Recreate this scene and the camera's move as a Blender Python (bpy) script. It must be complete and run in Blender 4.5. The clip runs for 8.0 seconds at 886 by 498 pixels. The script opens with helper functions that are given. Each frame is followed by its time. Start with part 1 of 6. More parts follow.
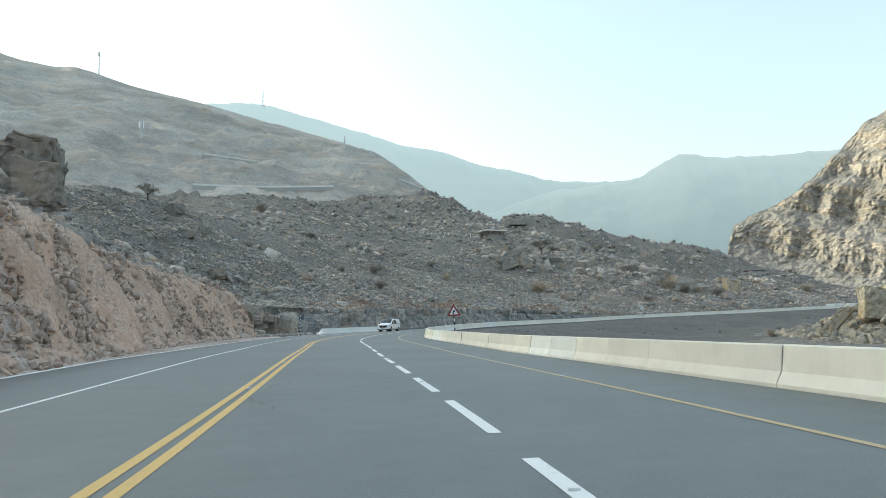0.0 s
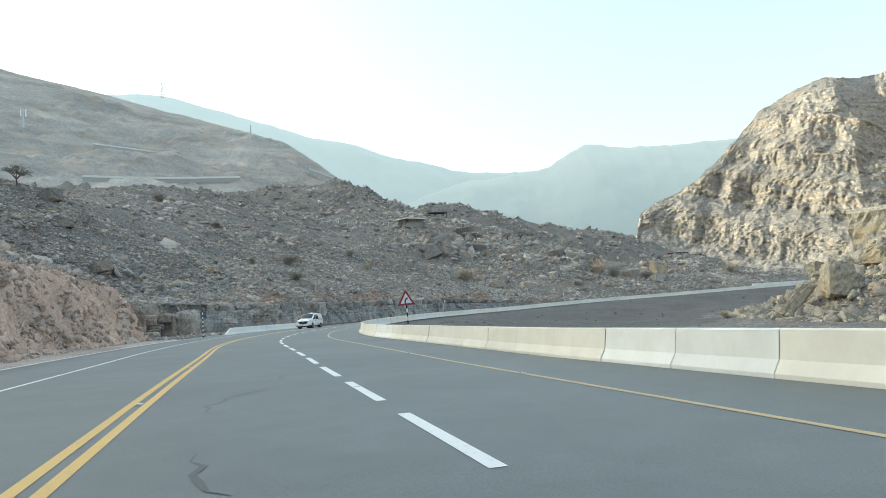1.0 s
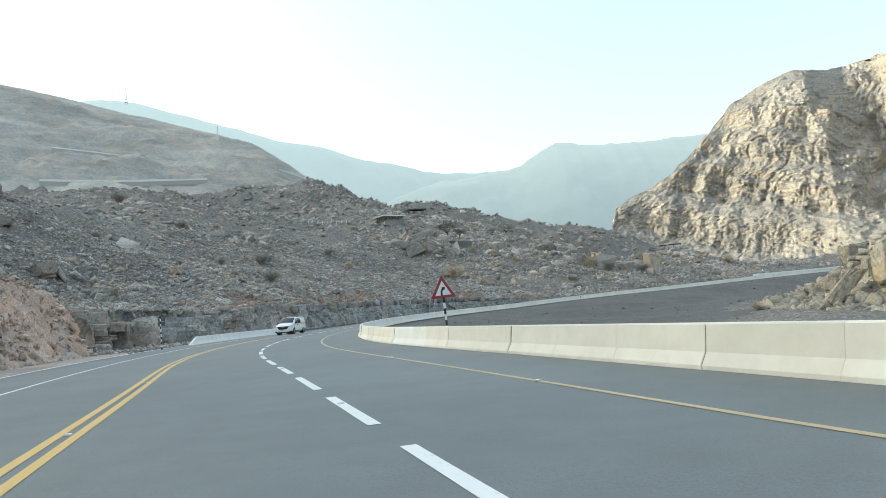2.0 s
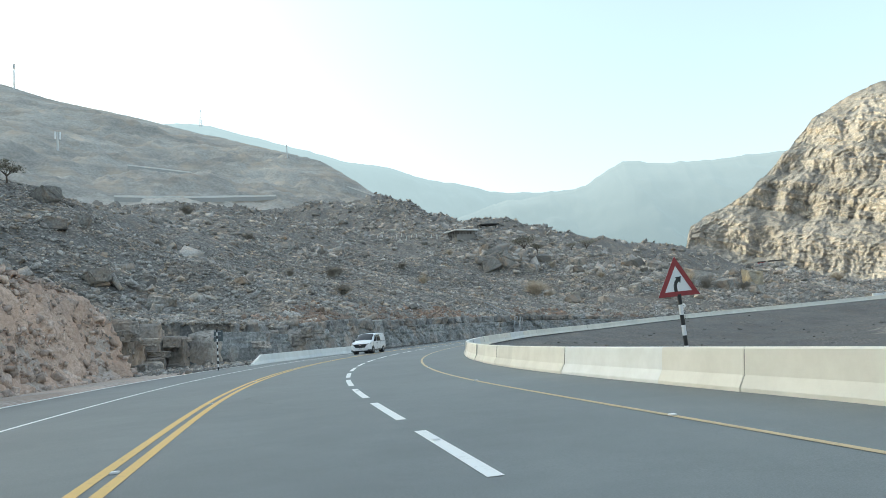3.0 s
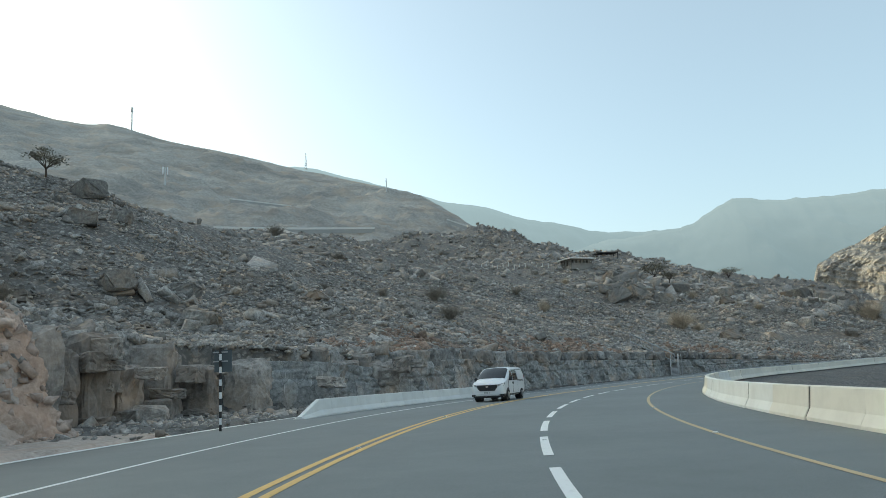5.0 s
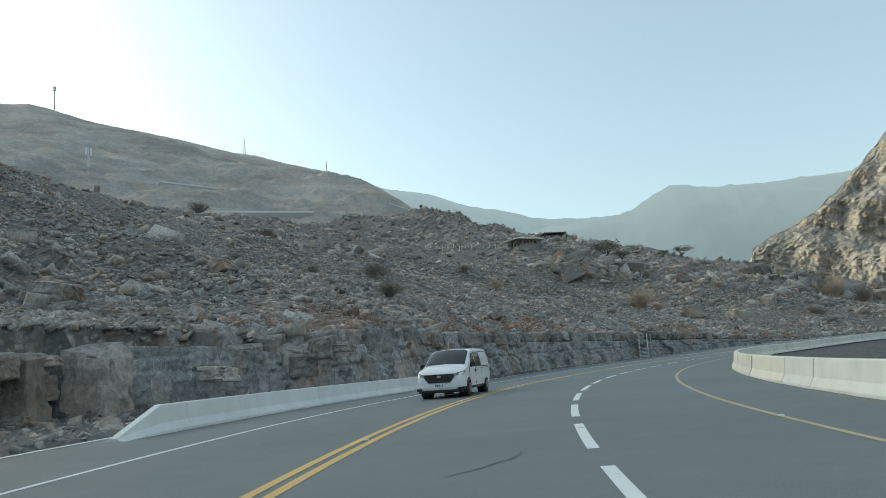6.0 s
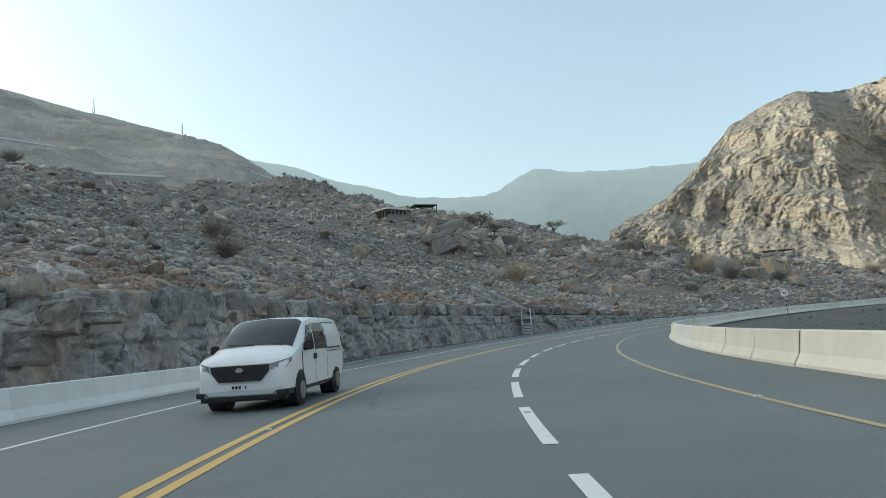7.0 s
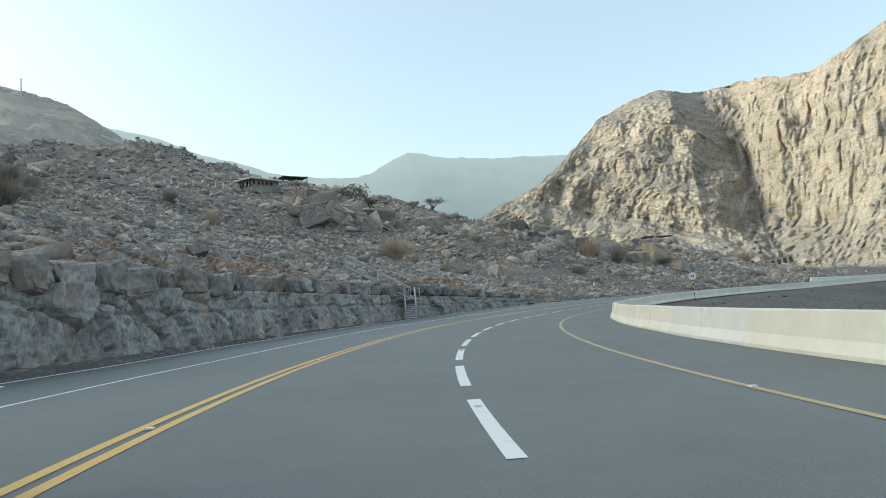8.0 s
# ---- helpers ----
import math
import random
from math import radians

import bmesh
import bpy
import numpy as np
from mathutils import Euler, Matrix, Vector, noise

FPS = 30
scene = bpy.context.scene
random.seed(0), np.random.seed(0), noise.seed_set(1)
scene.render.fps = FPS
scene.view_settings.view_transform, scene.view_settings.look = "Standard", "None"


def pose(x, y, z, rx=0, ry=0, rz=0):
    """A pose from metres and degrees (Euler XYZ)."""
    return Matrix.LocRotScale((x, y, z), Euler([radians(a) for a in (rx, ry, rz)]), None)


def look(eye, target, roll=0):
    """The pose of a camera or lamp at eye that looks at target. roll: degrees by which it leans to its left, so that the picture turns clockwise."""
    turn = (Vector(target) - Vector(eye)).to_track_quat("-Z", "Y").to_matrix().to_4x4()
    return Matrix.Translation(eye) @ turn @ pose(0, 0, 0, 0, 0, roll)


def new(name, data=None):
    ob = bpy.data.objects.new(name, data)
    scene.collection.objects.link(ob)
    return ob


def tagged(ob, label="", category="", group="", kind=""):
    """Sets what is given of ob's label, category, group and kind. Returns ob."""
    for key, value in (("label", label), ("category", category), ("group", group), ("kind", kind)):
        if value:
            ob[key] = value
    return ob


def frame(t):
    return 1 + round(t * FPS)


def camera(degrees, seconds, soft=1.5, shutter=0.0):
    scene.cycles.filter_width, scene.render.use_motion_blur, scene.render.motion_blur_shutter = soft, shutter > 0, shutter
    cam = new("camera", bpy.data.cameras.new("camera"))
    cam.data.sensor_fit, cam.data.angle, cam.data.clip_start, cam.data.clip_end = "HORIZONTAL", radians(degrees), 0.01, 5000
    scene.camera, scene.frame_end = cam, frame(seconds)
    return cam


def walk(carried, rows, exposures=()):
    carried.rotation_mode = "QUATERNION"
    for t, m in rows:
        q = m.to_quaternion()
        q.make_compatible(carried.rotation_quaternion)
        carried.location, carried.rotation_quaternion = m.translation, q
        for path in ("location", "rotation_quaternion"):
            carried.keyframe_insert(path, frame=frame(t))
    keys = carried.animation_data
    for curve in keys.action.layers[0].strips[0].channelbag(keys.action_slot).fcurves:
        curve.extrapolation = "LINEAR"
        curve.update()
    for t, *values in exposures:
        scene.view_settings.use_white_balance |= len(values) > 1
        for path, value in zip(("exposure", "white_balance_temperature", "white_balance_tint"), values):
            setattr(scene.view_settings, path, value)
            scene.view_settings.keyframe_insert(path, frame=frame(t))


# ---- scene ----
cam = camera(62.69, 8.0, soft=0.75)
# seconds, place, yaw (to the left), pitch (up), roll (to the left)
PATH = [
    (0, 0.308, 0.049, 1.310, 0.01, 5.36, -1.50),
    (0.5, -0.731, 6.465, 1.241, -3.41, 4.95, -2.49),
    (1, -1.734, 13.283, 1.202, -6.90, 4.49, -3.46),
    (1.2, -2.251, 15.922, 1.184, -8.16, 4.32, -3.82),
    (2.3, -3.944, 29.979, 1.043, -8.93, 4.73, -5.24),
    (2.5, -4.448, 32.476, 1.029, -7.97, 5.13, -5.03),
    (3, -5.345, 38.790, 1.006, -4.21, 6.41, -4.27),
    (3.5, -6.270, 45.248, 0.940, -0.29, 7.97, -3.19),
    (4, -7.061, 51.578, 0.909, 2.63, 9.25, -2.55),
    (4.2, -7.266, 53.951, 0.882, 3.46, 9.68, -2.51),
    (5.3, -8.460, 68.193, 0.822, 2.84, 10.10, -3.47),
    (5.5, -8.569, 70.610, 0.810, 2.06, 9.91, -3.68),
    (6, -8.555, 76.817, 0.794, -1.15, 8.85, -4.05),
    (6.5, -8.123, 83.248, 0.770, -5.76, 7.56, -4.12),
    (7, -7.368, 89.460, 0.776, -11.54, 6.36, -3.88),
    (7.5, -6.174, 95.609, 0.751, -17.20, 5.45, -3.50),
    (8, -4.777, 101.690, 0.709, -21.61, 4.44, -3.06),
]
walk(cam, [(t, pose(x, y, z, 0, 0, yaw) @ pose(0, 0, 0, 90 + pitch, 0, 0) @ pose(0, 0, 0, 0, 0, roll)) for t, x, y, z, yaw, pitch, roll in PATH],
     exposures=[(0, 1.22, 6350, -6), (1.2, 1.38, 6400, -5), (2.5, 1.38, 6300, -5), (3.5, 1.1, 6200, -6), (5.5, 0.7, 6200, -8), (6.5, 0.66, 6250, -7), (7.5, 0.9, 6350, -5), (8, 0.98, 6350, -5)])

# ---------------------------------------------------------------- world and light
SUN_AZ, SUN_EL = -65.0, 19.5          # degrees: from +y, minus to the left; above the horizon


def make_world():
    world = bpy.data.worlds.new("sky")
    scene.world = world
    world.use_nodes = True
    nt = world.node_tree
    sky = nt.nodes.new("ShaderNodeTexSky")
    sky.sky_type = 'NISHITA'
    sky.sun_disc = False
    sky.sun_elevation = radians(SUN_EL)
    sky.sun_rotation = radians(SUN_AZ)
    sky.air_density, sky.dust_density, sky.ozone_density = 0.9, 4.2, 0.7
    sky.altitude = 300.0
    bg = nt.nodes["Background"]
    bg.inputs["Strength"].default_value = 0.13
    # dusty air lifts the whole sky
    dust = nt.nodes.new("ShaderNodeMix")
    dust.data_type, dust.blend_type = 'RGBA', 'ADD'
    dust.inputs[0].default_value = 1.0
    dust.inputs[7].default_value = (1.24, 1.2, 1.17, 1)
    nt.links.new(sky.outputs["Color"], dust.inputs[6])
    nt.links.new(dust.outputs[2], bg.inputs["Color"])
    lamp = bpy.data.lights.new("sun", 'SUN')
    lamp.energy, lamp.angle, lamp.color = 0.95, radians(0.6), (1.0, 0.94, 0.85)
    sun = new("sun", lamp)
    a, e = radians(SUN_AZ), radians(SUN_EL)
    way = Vector((math.sin(a) * math.cos(e), math.cos(a) * math.cos(e), math.sin(e)))
    sun.matrix_world = look(way * 200.0, (0, 0, 0))


make_world()

# ---------------------------------------------------------------- noise on arrays


def lattice(ix, iy, iz, seed):
    n = (ix.astype(np.int64) * 374761393 + iy.astype(np.int64) * 668265263 + iz.astype(np.int64) * 2147483647 + seed * 974711) & 0xFFFFFFFF
    n = ((n ^ (n >> 13)) * 1274126177) & 0xFFFFFFFF
    n = ((n ^ (n >> 16)) * 2246822519) & 0xFFFFFFFF
    return ((n ^ (n >> 15)) & 0xFFFFFF) / float(0xFFFFFF)


def vnoise(x, y, z=0.0, seed=0):
    """Smooth value noise in -1..1."""
    x, y, z = np.broadcast_arrays(np.asarray(x, float), np.asarray(y, float), np.asarray(z, float))
    ix, iy, iz = np.floor(x), np.floor(y), np.floor(z)
    fx, fy, fz = x - ix, y - iy, z - iz
    u, v, w = (f * f * (3 - 2 * f) for f in (fx, fy, fz))
    out = 0.0
    for a in (0, 1):
        for b in (0, 1):
            for c in (0, 1):
                out = out + lattice(ix + a, iy + b, iz + c, seed) * (u if a else 1 - u) * (v if b else 1 - v) * (w if c else 1 - w)
    return out * 2 - 1


def fbm(x, y, z=0.0, size=1.0, octaves=4, seed=0, gain=0.5):
    out, amp, f = 0.0, 1.0, 1.0 / size
    for n in range(octaves):
        out = out + amp * vnoise(np.asarray(x) * f, np.asarray(y) * f, np.asarray(z) * f, seed + 17 * n)
        amp, f = amp * gain, f * 2.03
    return out


def cells(x, y, seed=0):
    """For each place: the random value of its cell (0..1) and how near it is to the cell's edge."""
    ix, iy = np.floor(x), np.floor(y)
    d1 = np.full(np.shape(x), 9.0)
    d2 = d1.copy()
    val = np.zeros(np.shape(x))
    for a in (-1, 0, 1):
        for b in (-1, 0, 1):
            jx, jy = ix + a, iy + b
            px = jx + 0.1 + 0.8 * lattice(jx, jy, jx * 0, seed)
            py = jy + 0.1 + 0.8 * lattice(jx, jy, jx * 0, seed + 5)
            d = np.hypot(px - x, py - y)
            v = lattice(jx, jy, jx * 0, seed + 9)
            closer = d < d1
            d2 = np.where(closer, d1, np.minimum(d2, d))
            val = np.where(closer, v, val)
            d1 = np.where(closer, d, d1)
    return val, d2 - d1


def smooth(a, b, x):
    u = np.clip((x - a) / (b - a), 0, 1)
    return u * u * (3 - 2 * u)


# ---------------------------------------------------------------- the road's line
# The line is the right edge of the double yellow marking; s runs along it, lat to its right.
STEP = 1.06
LINE_S = np.arange(-85, 396) * STEP
_bend = np.interp(LINE_S, [-60, -21.2, 0, 15.9, 31.8, 47.7, 63.6, 79.5, 95.4, 111.3, 127.2, 148.4, 169.6, 201.4, 243.8, 275, 330, 420],
                  np.array([-0.0, -0.067, -0.307, -0.096, 0.097, -0.173, 0.907, 0.925, 0.871, 0.991, 0.826, 0.847, 1.52, 0.907, -0.692, -0.3, 0.3, 0.3]) * 0.01 / 1.06)
_head = np.cumsum(_bend) * STEP
_i0 = 85
LINE_H = _head - _head[_i0] - 0.1169
LINE_X = np.cumsum(np.sin(LINE_H)) * STEP
LINE_Y = np.cumsum(np.cos(LINE_H)) * STEP
LINE_X, LINE_Y = LINE_X - LINE_X[_i0] - 1.739, LINE_Y - LINE_Y[_i0]
LINE_Z = np.interp(LINE_S, [-90.0, -21.2, 0.0, 31.8, 63.6, 95.4, 127.2, 159.0, 190.8, 243.8, 420.0], [0.741, 0.316, -0.037, -0.188, -0.455, -0.472, -0.55, -0.336, 0.32, 1.25, 2.861])
_ker = np.hanning(21)
LINE_Z = np.convolve(np.pad(LINE_Z, 10, mode="edge"), _ker / _ker.sum(), mode="valid")
LINE_B = np.tan(np.radians(np.interp(LINE_S, [0, 31.8, 63.6, 95.4, 127.2, 169.6, 212, 250, 290], [-0.73, 0.51, -0.04, -0.09, -1.01, 0.43, 1.59, 1.0, 0.0])))
EDGE_L, EDGE_R = -7.75, 9.94           # the pavement's edges


def on_road(s, lat, up=0.0):
    """World place of a point of the road."""
    x, y, z, h, b = (np.interp(s, LINE_S, c) for c in (LINE_X, LINE_Y, LINE_Z, LINE_H, LINE_B))
    return Vector((x + lat * math.cos(h), y - lat * math.sin(h), z - lat * b + up))


def road_yaw(s):
    """Degrees by which an object's +y must turn to look along the road."""
    return -math.degrees(np.interp(s, LINE_S, LINE_H))


def road_frame(x, y):
    """s, lat of places, the road's height there and a smoothed height for the ground."""
    x, y = np.asarray(x, float).ravel(), np.asarray(y, float).ravel()
    k = slice(None, None, 2)
    lx, ly, lz, lh, ls = LINE_X[k], LINE_Y[k], LINE_Z[k], LINE_H[k], LINE_S[k]
    s, lat, zs = np.empty(len(x)), np.empty(len(x)), np.empty(len(x))
    for i in range(0, len(x), 20000):
        j = slice(i, i + 20000)
        d2 = (x[j, None] - lx) ** 2 + (y[j, None] - ly) ** 2
        n = d2.argmin(1)
        dx, dy = x[j] - lx[n], y[j] - ly[n]
        s[j] = ls[n] + dx * np.sin(lh[n]) + dy * np.cos(lh[n])
        lat[j] = dx * np.cos(lh[n]) - dy * np.sin(lh[n])
        far = np.sqrt(d2[np.arange(len(n)), n])
        lat[j] = np.sign(lat[j]) * np.maximum(np.abs(lat[j]), far * (np.abs(lat[j]) > 25))
        w = 1.0 / (d2 + 9.0) ** 2
        zs[j] = (w * lz).sum(1) / w.sum(1)
    return s, lat, zs


# the cut beside the road: how far its foot lies from the pavement, its height and run, and the slope above
def cut_foot(s):
    return np.interp(s, [-90, 10, 40, 70, 88, 91, 104, 107, 113, 175, 200, 420], [1.0, 1.0, 2.0, 3.6, 4.8, 11.0, 11.0, 5.0, 1.1, 1.1, 2.5, 3.0])


def cut_height(s):
    return np.interp(s, [-90, 20, 60, 74, 80, 85, 89, 92, 104, 110, 120, 130, 150, 165, 180, 195, 420], [8, 8, 6.4, 6.3, 6.3, 5.9, 3.6, 4.4, 4.1, 3.2, 3.7, 3.5, 3.2, 2.8, 1.6, 0.5, 0.4])


def cut_run(s):
    return np.interp(s, [-90, 84, 90, 106, 420], [5.5, 4.0, 1.6, 1.2, 1.2])


def hill_height(s, lat, x, y):
    """Height of the outer hillside over the road."""
    d = EDGE_L - lat
    foot, high, run = cut_foot(s) + 0.9 * smooth(104, 109, s), cut_height(s), cut_run(s)
    e = np.maximum(d - foot - run, 0)
    g = np.interp(s, [-90, 30, 60, 90, 117, 135, 160, 195, 215, 245, 420], [.9, .8, .6, .40, .455, .375, .345, .265, .31, .31, .3])
    crest = np.interp(s, [-90, 20, 50, 75, 100, 117, 135, 150, 165, 180, 195, 212, 225, 245, 262, 290, 420], [30, 28, 20, 17, 23, 28, 31, 33, 48, 84, 88, 66, 40, 12, 7.5, 3, 3])
    # a shelf above the rock bay, and a steeper brow behind it
    bay = smooth(97, 105, s) * smooth(125, 115, s)
    z = g * e * (1 - 0.62 * bay * smooth(36, 8, e)) + 0.3 * np.clip(e - 42, 0, 12) * smooth(100, 112, s) * smooth(160, 138, s)
    z = (np.maximum(z, 1e-3) ** -4.0 + crest ** -4.0) ** -0.25
    return smooth(0, 1, (d - foot) / run) * high + z


def ground_height(x, y):
    shape = np.shape(x)
    x, y = np.asarray(x, float).ravel(), np.asarray(y, float).ravel()
    s, lat, zs = road_frame(x, y)
    outer = lat < EDGE_L
    d = EDGE_L - lat
    rough = fbm(x, y, 0, 9.0, 5, 3) * 0.6 + (0.5 - np.abs(fbm(x, y, 0, 3.1, 3, 6))) * 0.45 + fbm(x, y, 0, 34.0, 3, 8) * 1.6
    far = smooth(4, 40, d - cut_foot(s))
    hill = np.where(outer, hill_height(s, lat, x, y) + rough * far, 0.0)
    # rocky knolls on the slope beyond the bend
    for kx, ky, kr, kh in ((24, 238, 10, 4.6), (62, 243, 16, 1.0), (86, 225, 9, -4.8), (33, 247, 9, 2.4), (100, 236, 13, 4.5), (-28, 436, 55, 8.0), (58, 215, 10, 2.2), (35, 220, 14, 1.6), (4, 391, 18, 1.0), (-12, 425, 16, 4.0), (20, 350, 16, 2.2), (52, 278, 14, 2.6)):
        hill = hill + kh * np.exp(-(((x - kx) ** 2 + (y - ky) ** 2) / kr ** 2)) * outer
    ridge = np.interp(x, [-60, -20, 15, 40, 75, 110, 140, 160, 200, 270], [0, 0, 30, 62, 56, 48, 42, 36, 23, 0])
    hill = hill + outer * ridge * np.exp(-((y - 470) / 62.0) ** 2)
    hill = hill + outer * smooth(290, 360, y) * (fbm(x, y, 0, 28, 5, 90, 0.6) * 3.0 + (0.5 - np.abs(fbm(x, y, 0, 12, 3, 95))) * 1.6)
    # inside of the bend: bare embankment, with a boulder slope beyond it
    inn = lat - EDGE_R
    bowl = np.where(inn > 0, -0.25 - 2.6 * smooth(0, 20, inn) + 0.25 * fbm(x, y, 0, 7.0, 4, 5) * smooth(1, 6, inn), 0.0)
    rp = np.hypot(x - 86, y - 100) + 3.0 * fbm(x, y, 0, 12, 3, 2)
    bowl = bowl + np.where(inn > 0, 12.0 * smooth(0, 1, (34.0 - rp) / 30.0), 0.0)
    z = zs + hill + bowl
    z = np.where((lat > EDGE_L - 0.9) & (lat < EDGE_R + 0.2), zs - 0.4, z)
    # it levels out far away
    r = np.hypot(x - 20, y - 120)
    z = z * smooth(1500, 700, r) - 30 * smooth(600, 1500, r)
    return z.reshape(shape)

# ---------------------------------------------------------------- materials


def material(name, rough=0.8, metal=0.0):
    m = bpy.data.materials.new(name)
    m.use_nodes = True
    nt = m.node_tree
    b = nt.nodes["Principled BSDF"]
    b.inputs["Roughness"].default_value = rough
    b.inputs["Metallic"].default_value = metal
    return m, nt, b


def node(nt, kind, **values):
    n = nt.nodes.new(kind)
    for key, value in values.items():
        n.inputs[key].default_value = value
    return n


def grain(nt, coord, scale, detail=6.0, rough=0.6):
    n = node(nt, "ShaderNodeTexNoise", Scale=scale, Detail=detail, Roughness=rough)
    nt.links.new(coord, n.inputs["Vector"])
    return n.outputs["Fac"]


def ramp(nt, fac, stops):
    n = nt.nodes.new("ShaderNodeValToRGB")
    e = n.color_ramp.elements
    while len(e) < len(stops):
        e.new(0.5)
    for item, (at, col) in zip(e, stops):
        item.position, item.color = at, (*col, 1) if len(col) == 3 else (col[0], col[0], col[0], 1)
    nt.links.new(fac, n.inputs["Fac"])
    return n.outputs["Color"]


def blend(nt, fac, a, b, kind='MIX'):
    n = nt.nodes.new("ShaderNodeMix")
    n.data_type, n.blend_type = 'RGBA', kind
    for sock, v in ((n.inputs[0], fac), (n.inputs[6], a), (n.inputs[7], b)):
        if isinstance(v, (int, float)):
            sock.default_value = v
        elif isinstance(v, tuple):
            sock.default_value = (*v, 1)
        else:
            nt.links.new(v, sock)
    return n.outputs[2]


def bump(nt, b, height, strength=0.5, distance=0.05):
    n = node(nt, "ShaderNodeBump", Strength=strength, Distance=distance)
    nt.links.new(height, n.inputs["Height"])
    nt.links.new(n.outputs["Normal"], b.inputs["Normal"])


def place(nt):
    return nt.nodes.new("ShaderNodeNewGeometry").outputs["Position"]


def island(nt):
    return nt.nodes.new("ShaderNodeNewGeometry").outputs["Random Per Island"]


def stone(name, dark, mid, light, size=1.0, tint=None, rough=0.9, vary=None, strength=0.7, pebble=0.0, bands=0.0, contrast=1.0):
    """Weathered rock: patches, veins and pits at two scales."""
    m, nt, b = material(name, rough)
    p = place(nt)
    big = grain(nt, p, 0.22 / size, 5)
    fine = grain(nt, p, 2.6 / size, 8, 0.7)
    col = ramp(nt, fine, [(0.3, dark), (0.52, mid), (0.75, light)])
    if tint:
        col = blend(nt, ramp(nt, big, [(0.48, (0.0,)), (0.66, (1.0,))]), col, blend(nt, 0.75, col, tint))
    far = grain(nt, p, 0.07 / size, 4)
    col = blend(nt, 0.8, col, ramp(nt, far, [(0.36, (0.74,)), (0.52, (1.0,)), (0.66, (1.2,))]), 'MULTIPLY')
    height = blend(nt, 0.4, fine, grain(nt, p, 9.0 / size, 5))
    if pebble:
        vor = node(nt, "ShaderNodeTexVoronoi", Scale=pebble)
        warp = blend(nt, 0.25, p, grain(nt, p, pebble * 1.3, 3), 'ADD')
        nt.links.new(warp, vor.inputs["Vector"])
        col = blend(nt, 0.8, col, ramp(nt, vor.outputs["Color"], [(0.1, (0.5,)), (0.5, (0.9,)), (0.9, (1.5,))]), 'MULTIPLY')
        col = blend(nt, ramp(nt, vor.outputs["Distance"], [(0.38, (0.0,)), (0.62, (0.75,))]), col, dark)
        height = blend(nt, 0.65, height, ramp(nt, vor.outputs["Distance"], [(0.0, (1.0,)), (0.6, (0.0,))]))
    if bands:
        mp = nt.nodes.new("ShaderNodeMapping")
        mp.inputs["Scale"].default_value = (0.12, 0.12, 1.0)
        nt.links.new(p, mp.inputs["Vector"])
        bed = grain(nt, mp.outputs["Vector"], bands, 6, 0.65)
        col = blend(nt, 0.6, col, ramp(nt, bed, [(0.35, (0.72,)), (0.5, (1.0,)), (0.68, (1.22,))]), 'MULTIPLY')
        height = blend(nt, 0.5, height, bed)
    if vary == "island":
        col = blend(nt, 0.75, col, ramp(nt, island(nt), [(0.0, (0.96 - 0.26 * contrast,)), (0.6, (0.96,)), (1.0, (1.0 + 0.34 * contrast,))]), 'MULTIPLY')
    elif vary == "object":
        r = nt.nodes.new("ShaderNodeObjectInfo").outputs["Random"]
        col = blend(nt, 0.75, col, ramp(nt, r, [(0.0, (0.6,)), (0.6, (0.9,)), (1.0, (1.4,))]), 'MULTIPLY')
    nt.links.new(col, b.inputs["Base Color"])
    bump(nt, b, height, strength, 0.12 * size)
    return m


